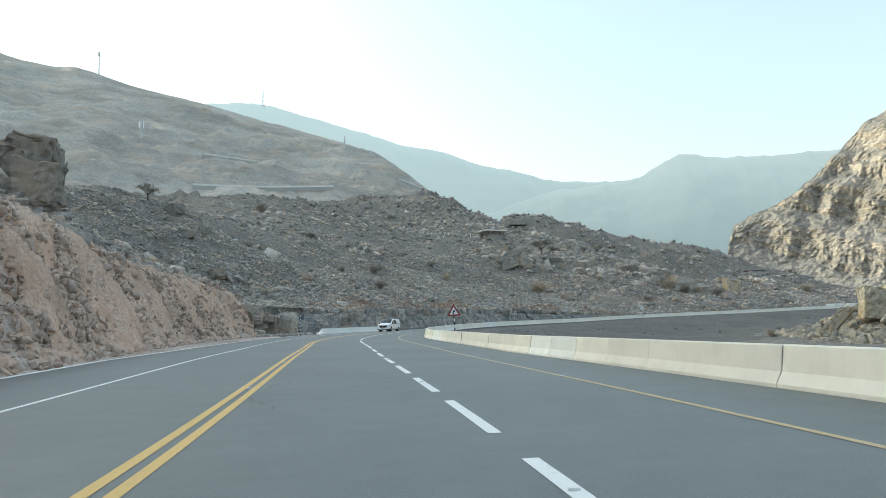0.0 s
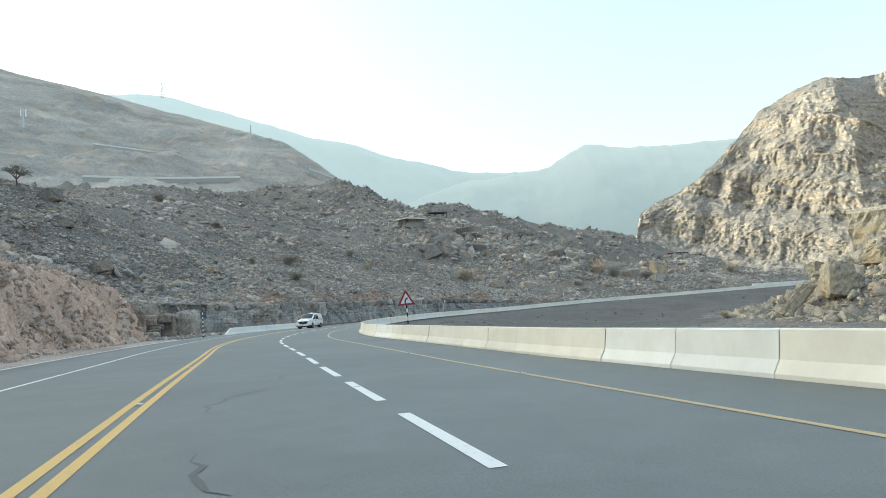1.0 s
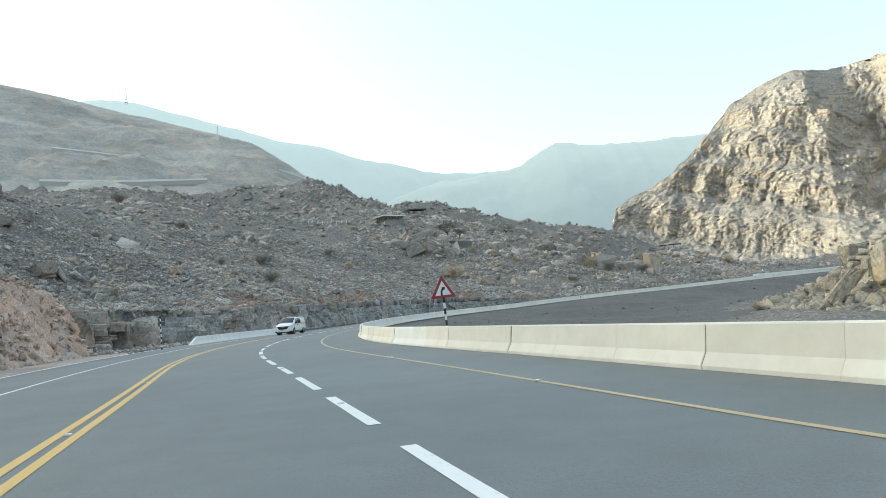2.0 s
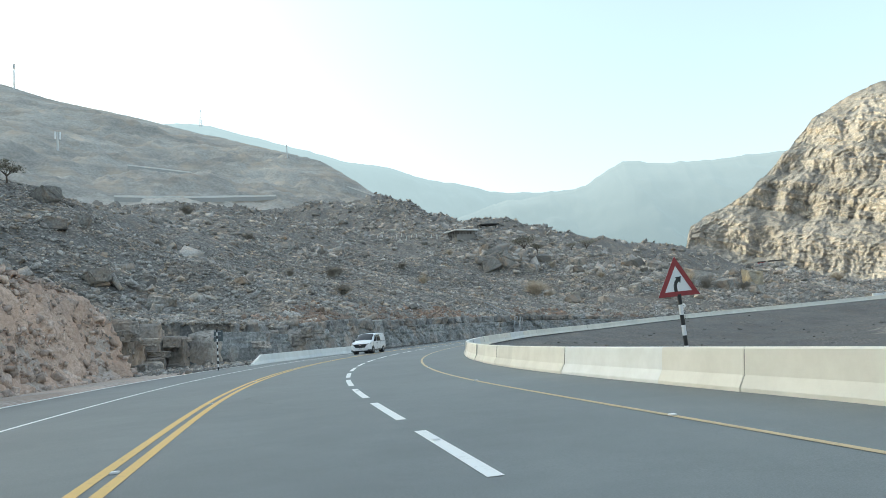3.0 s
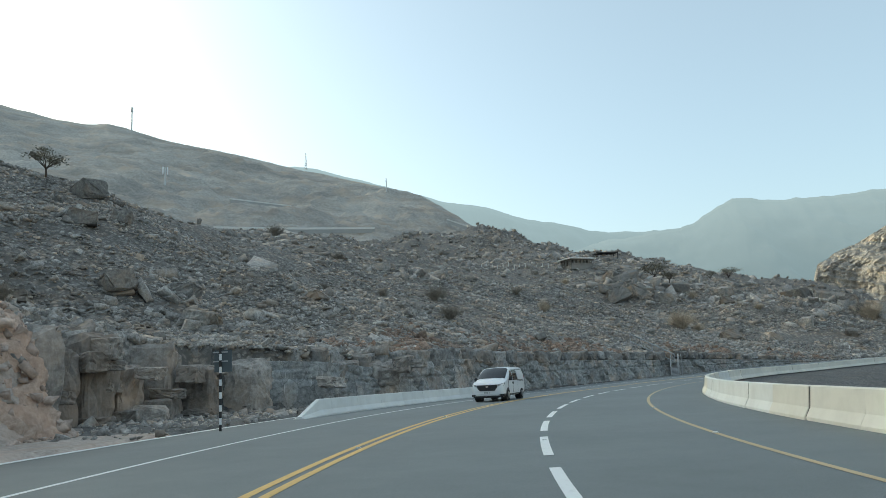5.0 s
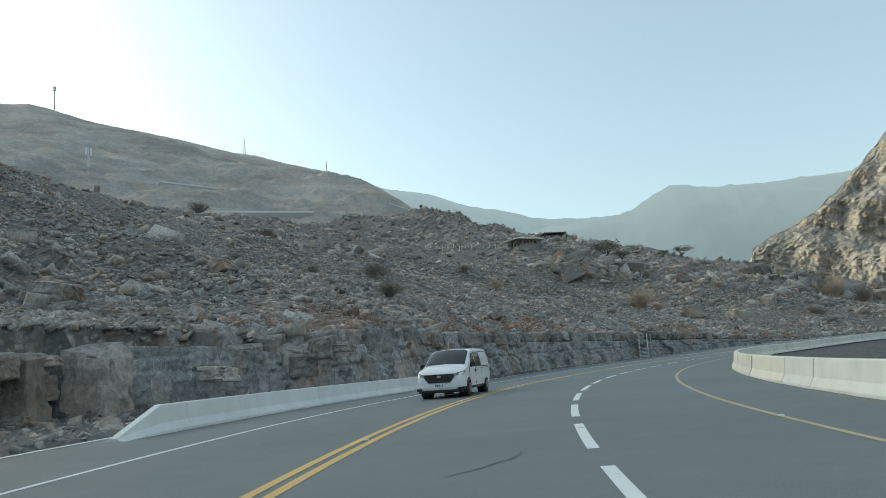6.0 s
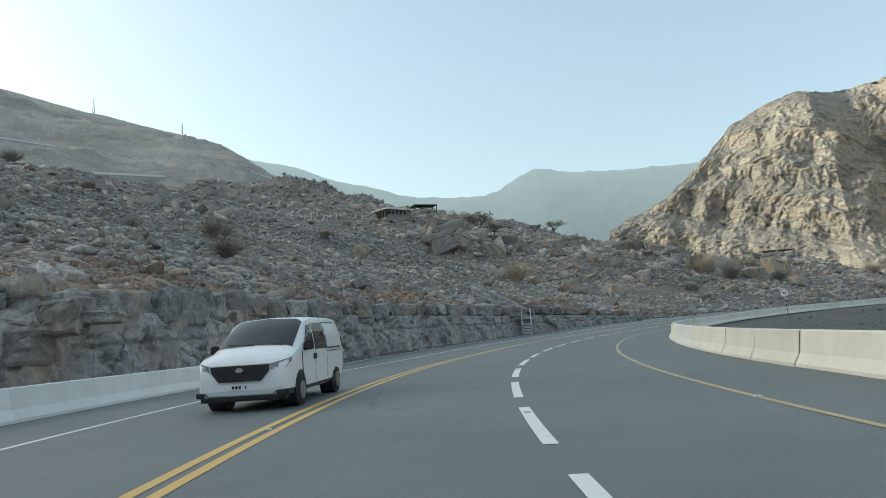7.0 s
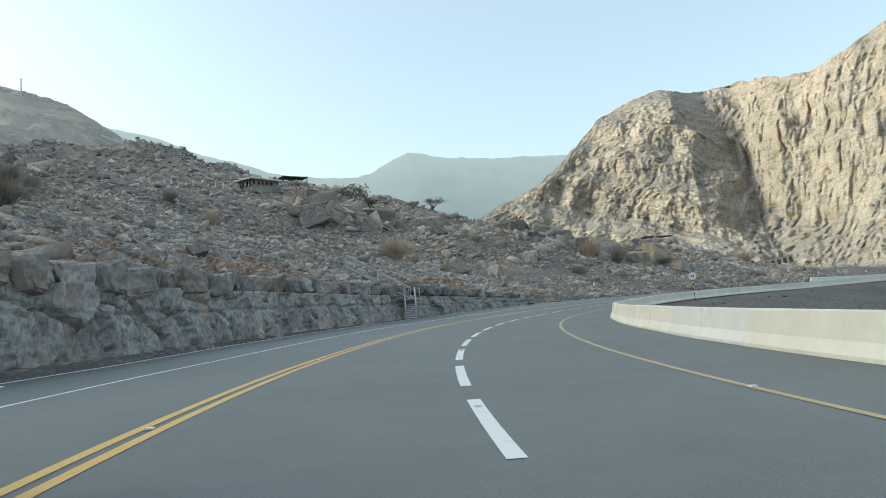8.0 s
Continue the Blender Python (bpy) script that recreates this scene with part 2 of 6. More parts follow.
def cliff_stone():
    """Limestone: tan broken walls, grey-brown scree on the gentler slopes, rusty and pale beds."""
    m, nt, b = material("cliff_rock", 0.92)
    p = place(nt)
    fine, mid, big = grain(nt, p, 0.55, 8, 0.72), grain(nt, p, 0.09, 6), grain(nt, p, 0.018, 4)
    wall = ramp(nt, fine, [(0.32, (0.200, 0.183, 0.164)), (0.5, (0.336, 0.307, 0.271)), (0.72, (0.470, 0.431, 0.379))])
    wall = blend(nt, ramp(nt, mid, [(0.5, (0.0,)), (0.68, (0.75,))]), wall, (0.42, 0.345, 0.262))
    scree = ramp(nt, fine, [(0.32, (0.185, 0.174, 0.159)), (0.52, (0.285, 0.266, 0.239)), (0.72, (0.390, 0.363, 0.323))])
    sep = nt.nodes.new("ShaderNodeSeparateXYZ")
    nt.links.new(nt.nodes.new("ShaderNodeNewGeometry").outputs["Normal"], sep.inputs[0])
    flat = node(nt, "ShaderNodeMapRange")
    flat.inputs[1].default_value, flat.inputs[2].default_value = 0.42, 0.72
    nt.links.new(sep.outputs[2], flat.inputs[0])
    col = blend(nt, flat.outputs[0], wall, scree)
    col = blend(nt, 0.8, col, ramp(nt, big, [(0.36, (0.78,)), (0.52, (1.0,)), (0.66, (1.16,))]), 'MULTIPLY')
    # dipping beds, and dark upright streaks down the walls
    bed, run = nt.nodes.new("ShaderNodeMapping"), nt.nodes.new("ShaderNodeMapping")
    bed.inputs["Scale"].default_value, run.inputs["Scale"].default_value = (0.12, 0.12, 1.0), (1.0, 1.0, 0.14)
    bed.inputs["Rotation"].default_value = (0.0, radians(14), 0.0)
    for n in (bed, run):
        nt.links.new(p, n.inputs["Vector"])
    layers = grain(nt, bed.outputs["Vector"], 0.34, 5, 0.65)
    streaks = grain(nt, run.outputs["Vector"], 0.30, 5, 0.6)
    col = blend(nt, 0.75, col, ramp(nt, layers, [(0.36, (0.68,)), (0.47, (1.0,)), (0.62, (1.10,))]), 'MULTIPLY')
    col = blend(nt, 0.7, col, ramp(nt, streaks, [(0.36, (0.7,)), (0.46, (1.0,))]), 'MULTIPLY')
    nt.links.new(col, b.inputs["Base Color"])
    bump(nt, b, blend(nt, 0.5, fine, blend(nt, 0.5, layers, grain(nt, p, 1.6, 5))), 1.0, 1.2)
    return m


def node_color(nt, coord, scale):
    n = node(nt, "ShaderNodeTexNoise", Scale=scale, Detail=3.0)
    nt.links.new(coord, n.inputs["Vector"])
    return n.outputs["Color"]


def streaked_stone(name, dark, mid, light, streak, tint):
    """Blasted rock: dark joints, rusty patches and pale vertical drill and water streaks."""
    m, nt, b = material(name, 0.85)
    p = place(nt)
    big, fine = grain(nt, p, 0.35, 5), grain(nt, p, 3.4, 8, 0.72)
    col = ramp(nt, fine, [(0.3, dark), (0.5, mid), (0.72, light)])
    col = blend(nt, ramp(nt, big, [(0.5, (0.0,)), (0.66, (1.0,))]), col, blend(nt, 0.7, col, tint))
    mp = nt.nodes.new("ShaderNodeMapping")
    mp.inputs["Scale"].default_value = (1.0, 1.0, 0.12)
    nt.links.new(p, mp.inputs["Vector"])
    down = grain(nt, mp.outputs["Vector"], 1.6, 3, 0.55)
    mq = nt.nodes.new("ShaderNodeMapping")
    mq.inputs["Scale"].default_value = (1.0, 1.0, 0.07)
    mq.inputs["Rotation"].default_value = (0.12, -0.1, 0.0)
    nt.links.new(p, mq.inputs["Vector"])
    drill = grain(nt, mq.outputs["Vector"], 7.0, 3, 0.5)
    col = blend(nt, ramp(nt, down, [(0.56, (0.0,)), (0.72, (0.18,))]), col, streak)
    col = blend(nt, ramp(nt, drill, [(0.66, (0.0,)), (0.71, (0.7,))]), col, streak)
    col = blend(nt, ramp(nt, down, [(0.28, (0.3,)), (0.38, (0.0,))]), col, dark)
    # split faces, each a shade of its own, and the cracks between them
    mw = nt.nodes.new("ShaderNodeMapping")
    mw.inputs["Scale"].default_value = (1.0, 1.0, 0.5)
    nt.links.new(blend(nt, 0.12, p, node_color(nt, p, 1.1), 'ADD'), mw.inputs["Vector"])
    tone, edge = node(nt, "ShaderNodeTexVoronoi", Scale=1.3), node(nt, "ShaderNodeTexVoronoi", Scale=1.3)
    edge.feature = 'DISTANCE_TO_EDGE'
    for n in (tone, edge):
        nt.links.new(mw.outputs["Vector"], n.inputs["Vector"])
    col = blend(nt, 0.7, col, ramp(nt, tone.outputs["Color"], [(0.15, (0.78,)), (0.5, (1.08,)), (0.85, (1.38,))]), 'MULTIPLY')
    col = blend(nt, ramp(nt, edge.outputs["Distance"], [(0.006, (0.45,)), (0.022, (0.0,))]), col, tuple(0.6 * c for c in dark))
    nt.links.new(col, b.inputs["Base Color"])
    bump(nt, b, blend(nt, 0.1, fine, down), 0.7, 0.1)
    return m


def make_asphalt():
    m, nt, b = material("asphalt", 0.62)
    p = place(nt)
    big = grain(nt, p, 0.16, 4)
    mid = grain(nt, p, 1.4, 6)
    fine = grain(nt, p, 60.0, 3)
    col = ramp(nt, fine, [(0.3, (0.125, 0.138, 0.139)), (0.7, (0.182, 0.200, 0.201))])
    col = blend(nt, 0.55, col, ramp(nt, big, [(0.35, (0.82,)), (0.65, (1.12,))]), 'MULTIPLY')
    col = blend(nt, 0.4, col, ramp(nt, mid, [(0.35, (0.85,)), (0.65, (1.1,))]), 'MULTIPLY')
    nt.links.new(col, b.inputs["Base Color"])
    bump(nt, b, fine, 0.25, 0.01)
    return m


def make_paint(name, colour, worn):
    m, nt, b = material(name, 0.6)
    p = place(nt)
    w = ramp(nt, grain(nt, p, 7.0, 8, 0.75), [(0.55, (0.0,)), (0.75, (0.7,))])
    nt.links.new(blend(nt, w, colour, worn), b.inputs["Base Color"])
    bump(nt, b, grain(nt, p, 50.0, 3), 0.2, 0.01)
    return m


def make_concrete(name, base, stain, rough=0.85):
    m, nt, b = material(name, rough)
    p = place(nt)
    r = nt.nodes.new("ShaderNodeObjectInfo").outputs["Random"]
    col = blend(nt, ramp(nt, grain(nt, p, 1.3, 7, 0.65), [(0.4, (0.0,)), (0.75, (0.6,))]), base, stain)
    col = blend(nt, 0.5, col, ramp(nt, r, [(0.0, (0.86,)), (1.0, (1.08,))]), 'MULTIPLY')
    nt.links.new(col, b.inputs["Base Color"])
    bump(nt, b, grain(nt, p, 30.0, 4), 0.25, 0.01)
    return m


def make_plain(name, colour, rough=0.6, metal=0.0, spots=0.12, scale=8.0):
    m, nt, b = material(name, rough, metal)
    col = blend(nt, ramp(nt, grain(nt, place(nt), scale, 6), [(0.4, (0.0,)), (0.7, (1.0,))]), colour, tuple(c * (1 - spots) for c in colour))
    nt.links.new(col, b.inputs["Base Color"])
    return m


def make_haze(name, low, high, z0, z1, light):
    """Far ridges, a plain backdrop of distance; dusty air is painted in as glow."""
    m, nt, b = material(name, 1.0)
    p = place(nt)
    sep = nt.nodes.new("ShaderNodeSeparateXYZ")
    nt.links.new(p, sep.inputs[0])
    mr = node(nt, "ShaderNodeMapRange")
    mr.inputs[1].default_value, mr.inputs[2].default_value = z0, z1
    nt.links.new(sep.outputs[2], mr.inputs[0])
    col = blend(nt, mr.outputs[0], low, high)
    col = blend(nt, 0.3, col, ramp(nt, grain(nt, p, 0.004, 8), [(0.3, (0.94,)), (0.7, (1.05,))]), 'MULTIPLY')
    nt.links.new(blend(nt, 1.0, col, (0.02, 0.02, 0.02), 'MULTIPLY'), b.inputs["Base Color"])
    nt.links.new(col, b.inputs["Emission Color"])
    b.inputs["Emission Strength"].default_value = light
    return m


ASPHALT = make_asphalt()
WHITE_PAINT = make_paint("white_road_paint", (0.8, 0.81, 0.8), (0.4, 0.4, 0.4))
YELLOW_PAINT = make_paint("yellow_road_paint", (0.70, 0.46, 0.14), (0.32, 0.26, 0.16))
ORANGE_PAINT = make_paint("edge_line_paint", (0.52, 0.40, 0.22), (0.25, 0.22, 0.17))
CREAM_CONCRETE = make_concrete("cream_concrete", (0.80, 0.775, 0.69), (0.64, 0.61, 0.53))
PALE_CONCRETE = make_concrete("pale_concrete", (0.82, 0.83, 0.80), (0.66, 0.66, 0.62))
HILL_ROCK = stone("hill_rock", (0.151, 0.141, 0.130), (0.353, 0.334, 0.307), (0.627, 0.596, 0.549), 0.6, (0.515, 0.398, 0.293), vary="island", contrast=1.5)
HILL_SOIL = stone("hill_soil", (0.103, 0.097, 0.088), (0.246, 0.231, 0.208), (0.448, 0.420, 0.379), 0.7, (0.386, 0.293, 0.211), strength=1.0, pebble=2.6)
RED_SOIL = stone("red_soil", (0.128, 0.096, 0.073), (0.297, 0.216, 0.166), (0.446, 0.360, 0.283), 0.7, (0.361, 0.204, 0.135), strength=1.0, pebble=3.0)
BOULDER_ROCK = stone("boulder_rock", (0.138, 0.130, 0.119), (0.299, 0.281, 0.255), (0.517, 0.484, 0.430), 0.7, (0.402, 0.297, 0.210), vary="object")
CUT_EARTH = stone("cut_earth", (0.28, 0.23, 0.195), (0.48, 0.41, 0.355), (0.66, 0.59, 0.52), 0.6, (0.54, 0.40, 0.31), strength=0.9)
FACE_ROCK = streaked_stone("face_rock", (0.118, 0.122, 0.121), (0.286, 0.288, 0.281), (0.468, 0.466, 0.446), (0.624, 0.618, 0.588), (0.396, 0.314, 0.252))
CLIFF_ROCK = cliff_stone()
# lifted, low-contrast tones: the haze is put into this rock's colour
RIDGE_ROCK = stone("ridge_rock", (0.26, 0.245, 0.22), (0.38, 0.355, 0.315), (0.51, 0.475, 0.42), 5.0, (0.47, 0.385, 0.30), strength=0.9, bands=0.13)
GRAVEL = stone("dark_gravel", (0.085, 0.084, 0.081), (0.14, 0.138, 0.132), (0.22, 0.214, 0.204), 0.5, (0.19, 0.16, 0.13), pebble=5.0)
# haze of the far ridges, painted as glowing colour that pales with height
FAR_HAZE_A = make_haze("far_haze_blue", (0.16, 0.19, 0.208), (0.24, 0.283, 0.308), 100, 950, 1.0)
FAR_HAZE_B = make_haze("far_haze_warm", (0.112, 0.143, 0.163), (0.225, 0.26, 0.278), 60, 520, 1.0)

# ---------------------------------------------------------------- mesh helpers


def mesh_object(name, verts, faces, mat, parent=None, soft=False):
    me = bpy.data.meshes.new(name)
    verts = np.asarray(verts, float).reshape(-1, 3)
    if isinstance(faces, np.ndarray):
        n, k = faces.shape
        me.vertices.add(len(verts))
        me.vertices.foreach_set("co", verts.ravel())
        me.loops.add(n * k)
        me.loops.foreach_set("vertex_index", faces.ravel().astype(np.int32))
        me.polygons.add(n)
        me.polygons.foreach_set("loop_start", np.arange(0, n * k, k, dtype=np.int32))
        me.polygons.foreach_set("loop_total", np.full(n, k, dtype=np.int32))
        me.update(calc_edges=True)
        me.validate()
    else:
        me.from_pydata([tuple(v) for v in verts], [], faces)
    for m in (mat if isinstance(mat, (list, tuple)) else [mat]):
        me.materials.append(m)
    if soft:
        me.polygons.foreach_set("use_smooth", np.ones(len(me.polygons), dtype=bool))
    me.update()
    ob = new(name, me)
    if parent:
        ob.parent = parent
    return ob


def part(name, bm, mat, parent, label=""):
    me = bpy.data.meshes.new(name)
    bm.normal_update()
    bm.to_mesh(me)
    bm.free()
    me.materials.append(mat)
    ob = new(name, me)
    if parent:
        ob.parent = parent
    return tagged(ob, label)


def grid_faces(rows, cols):
    i = np.arange(rows * cols).reshape(rows, cols)
    return np.stack([i[:-1, :-1], i[:-1, 1:], i[1:, 1:], i[1:, :-1]], -1).reshape(-1, 4)


def strip(name, s0, s1, lat0, lat1, up, mat, parent=None, step=1.0):
    """A flat band on the road."""
    n = max(2, int(math.ceil((s1 - s0) / step)) + 1)
    verts = []
    for s in np.linspace(s0, s1, n):
        verts += [on_road(s, lat0, up), on_road(s, lat1, up)]
    return mesh_object(name, verts, grid_faces(n, 2)[:, ::-1], mat, parent)


# ---------------------------------------------------------------- the ground


def spread(lo, hi, step, far, slow=1.035, grow=1.25):
    mid = list(np.arange(lo, hi + step, step))
    a, w = [lo], step
    while a[-1] > -far:
        w *= slow if lo - a[-1] < 260 else grow
        a.append(a[-1] - w)
    b, w = [mid[-1]], step
    while b[-1] < far:
        w *= slow if b[-1] - hi < 260 else grow
        b.append(b[-1] + w)
    return np.array(a[:0:-1] + mid + b[1:])


def make_ground():
    xs, ys = spread(-95, 150, 0.85, 4600), spread(-30, 300, 0.85, 4600)
    gx, gy = np.meshgrid(xs, ys)
    z = ground_height(gx, gy)
    s, lat, _ = road_frame(gx, gy)
    s, lat = s.reshape(gx.shape), lat.reshape(gx.shape)
    verts = np.stack([gx, gy, z], -1).reshape(-1, 3)
    faces = grid_faces(len(ys), len(xs))
    ob = mesh_object("ground", verts, faces, [HILL_SOIL, GRAVEL, CUT_EARTH, RED_SOIL], soft=True)
    d = EDGE_L - lat
    kind = np.zeros(gx.shape, dtype=np.int32)
    kind[(lat > EDGE_L - 1.5) & (lat < 46 + 9 * fbm(gx, gy, 0, 11, 4, 73))] = 1
    kind[(d > 0) & (s < 91) & (d < cut_foot(s) + cut_run(s) + 3) & (s > -70)] = 2
    above = d - cut_foot(s) - cut_run(s)
    kind[(d > 0) & (s > 114) & (s < 200) & (above > 0.7) & (above < 3.0 + 2.5 * fbm(gx, gy, 0, 6, 3, 70)) & (fbm(gx, gy, 0, 14, 2, 71) > -0.35)] = 3
    kind[(d > 0) & (s >= 88) & (s < 110) & (d < cut_foot(s))] = 1
    ob.data.polygons.foreach_set("material_index", kind[:-1, :-1].ravel())
    tagged(ob, "grey stony hillside and gravel ground beside the road", "ground", kind="structure")
    return ob


GROUND = make_ground()

# ---------------------------------------------------------------- the road and its markings


def make_road():
    ss = np.arange(-60, 330, 1.5)
    lats = np.array([EDGE_L, EDGE_L + 0.05, -6, -4.4, -2, 0, 2, 3.7, 5.5, 7.3, 8.6, EDGE_R])
    verts = []
    for s in ss:
        for lat in lats:
            verts.append(on_road(s, lat, -0.12 if lat in (EDGE_L,) else 0.0))
    ob = mesh_object("road", verts, grid_faces(len(ss), len(lats))[:, ::-1], ASPHALT, soft=True)
    tagged(ob, "smooth grey asphalt mountain road curving to the right", "road", kind="structure")
    return ob


ROAD = make_road()


def make_shoulder():
    """The gravel shoulder behind the inner barriers, running into the embankment."""
    ss, lats = np.arange(-50, 300, 1.2), np.array([9.89, 10.2, 10.9, 11.9, 13.2, 14.6])
    p = np.array([[on_road(s, lat, -0.05) for lat in lats] for s in ss])
    u = np.linspace(0, 1, len(lats))
    bumps = 0.05 * fbm(p[..., 0], p[..., 1], 0, 1.5, 3, 33) * (u > 0)
    p[..., 2] = p[..., 2] * (1 - u) + (ground_height(p[..., 0], p[..., 1]) - 0.02) * u + bumps
    verts = p.reshape(-1, 3)
    ob = mesh_object("shoulder", verts, grid_faces(len(ss), len(lats))[:, ::-1], GRAVEL, soft=True)
    tagged(ob, "grey gravel shoulder behind the concrete barriers", "ground", kind="structure")


make_shoulder()
strip("yellow_line", -50, 320, 0.025, 0.172, 0.006, YELLOW_PAINT, ROAD)
strip("yellow_line", -50, 320, -0.252, -0.104, 0.006, YELLOW_PAINT, ROAD)
strip("white_edge_line", -50, 320, -3.957, -3.828, 0.006, WHITE_PAINT, ROAD)
strip("orange_edge_line", -50, 320, 6.882, 6.993, 0.006, ORANGE_PAINT, ROAD)
for k in range(-4, 56):
    s = 2.94 + 5.302 * k
    strip("lane_dash", s, s + 3.69, 3.60, 3.767, 0.006, WHITE_PAINT, ROAD, 0.95)

# ---------------------------------------------------------------- concrete barriers
# half profile: distance from the middle and height
SAFETY_PROFILE = [(0.27, 0.0), (0.27, 0.07), (0.155, 0.275), (0.10, 0.71), (0.08, 0.73)]


def barrier_mesh(name, length, mat, slope_end=0.0, slope_start=0.0):
    """A precast safety barrier along +y; its ends may slope down to the ground."""
    outline = [(-d, z) for d, z in SAFETY_PROFILE] + [(d, z) for d, z in reversed(SAFETY_PROFILE)]
    bm = bmesh.new()
    ys = [(0.0, 1.0), (length, 1.0)]
    if slope_end:
        ys = [(0.0, 1.0), (length - slope_end, 1.0), (length, 0.12)]
    if slope_start:
        ys = [(0.0, 0.12), (slope_start, 1.0)] + ys[1:]
    rings = [[bm.verts.new((x, y, z * f)) for x, z in outline] for y, f in ys]
    n = len(outline)
    for a, b in zip(rings, rings[1:]):
        for i in range(n):
            bm.faces.new((a[i], a[(i + 1) % n], b[(i + 1) % n], b[i]))
    bm.faces.new(rings[0][::-1])
    bm.faces.new(rings[-1])
    bmesh.ops.recalc_face_normals(bm, faces=bm.faces[:])
    me = bpy.data.meshes.new(name)
    bm.to_mesh(me)
    bm.free()
    me.materials.append(mat)
    return me


def lay_along(ob, a, b):
    d = b - a
    ob.matrix_world = Matrix.Translation(a) @ Matrix.Rotation(math.atan2(-d.x, d.y), 4, 'Z') @ Matrix.Rotation(math.atan2(d.z, math.hypot(d.x, d.y)), 4, 'X')


def set_on_road(ob, s, lat, length, up=0.0):
    lay_along(ob, on_road(s, lat, up), on_road(s + length, lat, up))


def make_barriers():
    unit, lat = 2.75, 9.574
    cream = barrier_mesh("concrete_barrier", unit - 0.012, CREAM_CONCRETE)
    pale = barrier_mesh("concrete_barrier", unit - 0.012, PALE_CONCRETE)
    pick = random.Random(4)
    # units of one length follow the inside of the curve, so that fewer metres of the line pass for each
    turn = np.gradient(LINE_H, LINE_S)
    at = [55.5]
    while at[-1] < 282:
        at.append(at[-1] + unit / (1 - lat * np.interp(at[-1] + 1.4, LINE_S, turn)))
    while at[0] > -14:
        at.insert(0, at[0] - unit / (1 - lat * np.interp(at[0] - 1.4, LINE_S, turn)))
    for s0, s1 in zip(at, at[1:]):
        mid = (s0 + s1) / 2
        white = any(a < mid < b for a, b in ((23.5, 27.5), (52.5, 58.4), (84, 99), (117.8, 124.2)))
        ob = new("concrete_barrier", pale if white else cream)
        set_on_road(ob, s0, lat, s1 - s0)
        ob.matrix_world = ob.matrix_world @ pose(pick.uniform(-0.012, 0.012), 0, 0, 0, pick.uniform(-0.7, 0.7), pick.uniform(-0.3, 0.3))
        new("joint", JOINT).parent = ob
        tagged(ob, "white-washed precast concrete safety barrier" if white else "cream precast concrete safety barrier beside the road", "barrier", "barriers along the inside of the bend")
    # short row on the outer shoulder, with sloped ends
    n, s0, s1 = 9, 93.6, 120.6
    step = (s1 - s0) / n
    for k in range(n):
        la, lb = (np.interp(q / n, [0, 1], [-6.75, -7.2]) for q in (k, k + 1))
        a, b = on_road(s0 + k * step, la), on_road(s0 + (k + 1) * step, lb)
        me = barrier_mesh("concrete_barrier", (b - a).length - 0.012, PALE_CONCRETE, 1.9 if k == n - 1 else 0, 1.9 if k == 0 else 0)
        ob = new("concrete_barrier", me)
        lay_along(ob, a, b)
        if 0 < k:
            new("joint", JOINT).parent = ob
        tagged(ob, "pale concrete safety barrier with a sloped end" if k in (0, n - 1) else "pale concrete safety barrier on the outer shoulder", "barrier", "barriers on the outer shoulder")


# thin dark filler added between units, coloured as the shade in the gap
JOINT = barrier_mesh("joint", 0.012, make_plain("joint_gap_shadow", (0.16, 0.15, 0.135), 0.9))
for v in JOINT.vertices:
    v.co = (v.co.x * 0.9, v.co.y - 0.012, v.co.z * 0.975 + 0.002)
make_barriers()

# ---------------------------------------------------------------- mountains


def polar(az, r, z):
    """Place from bearing (degrees from +y to the right), distance from (-6, 45) and height."""
    a = np.radians(az)
    return np.stack([-6 + r * np.sin(a), 45 + r * np.cos(a), z + 0 * r], -1)


MOUNTAIN_GRID = []


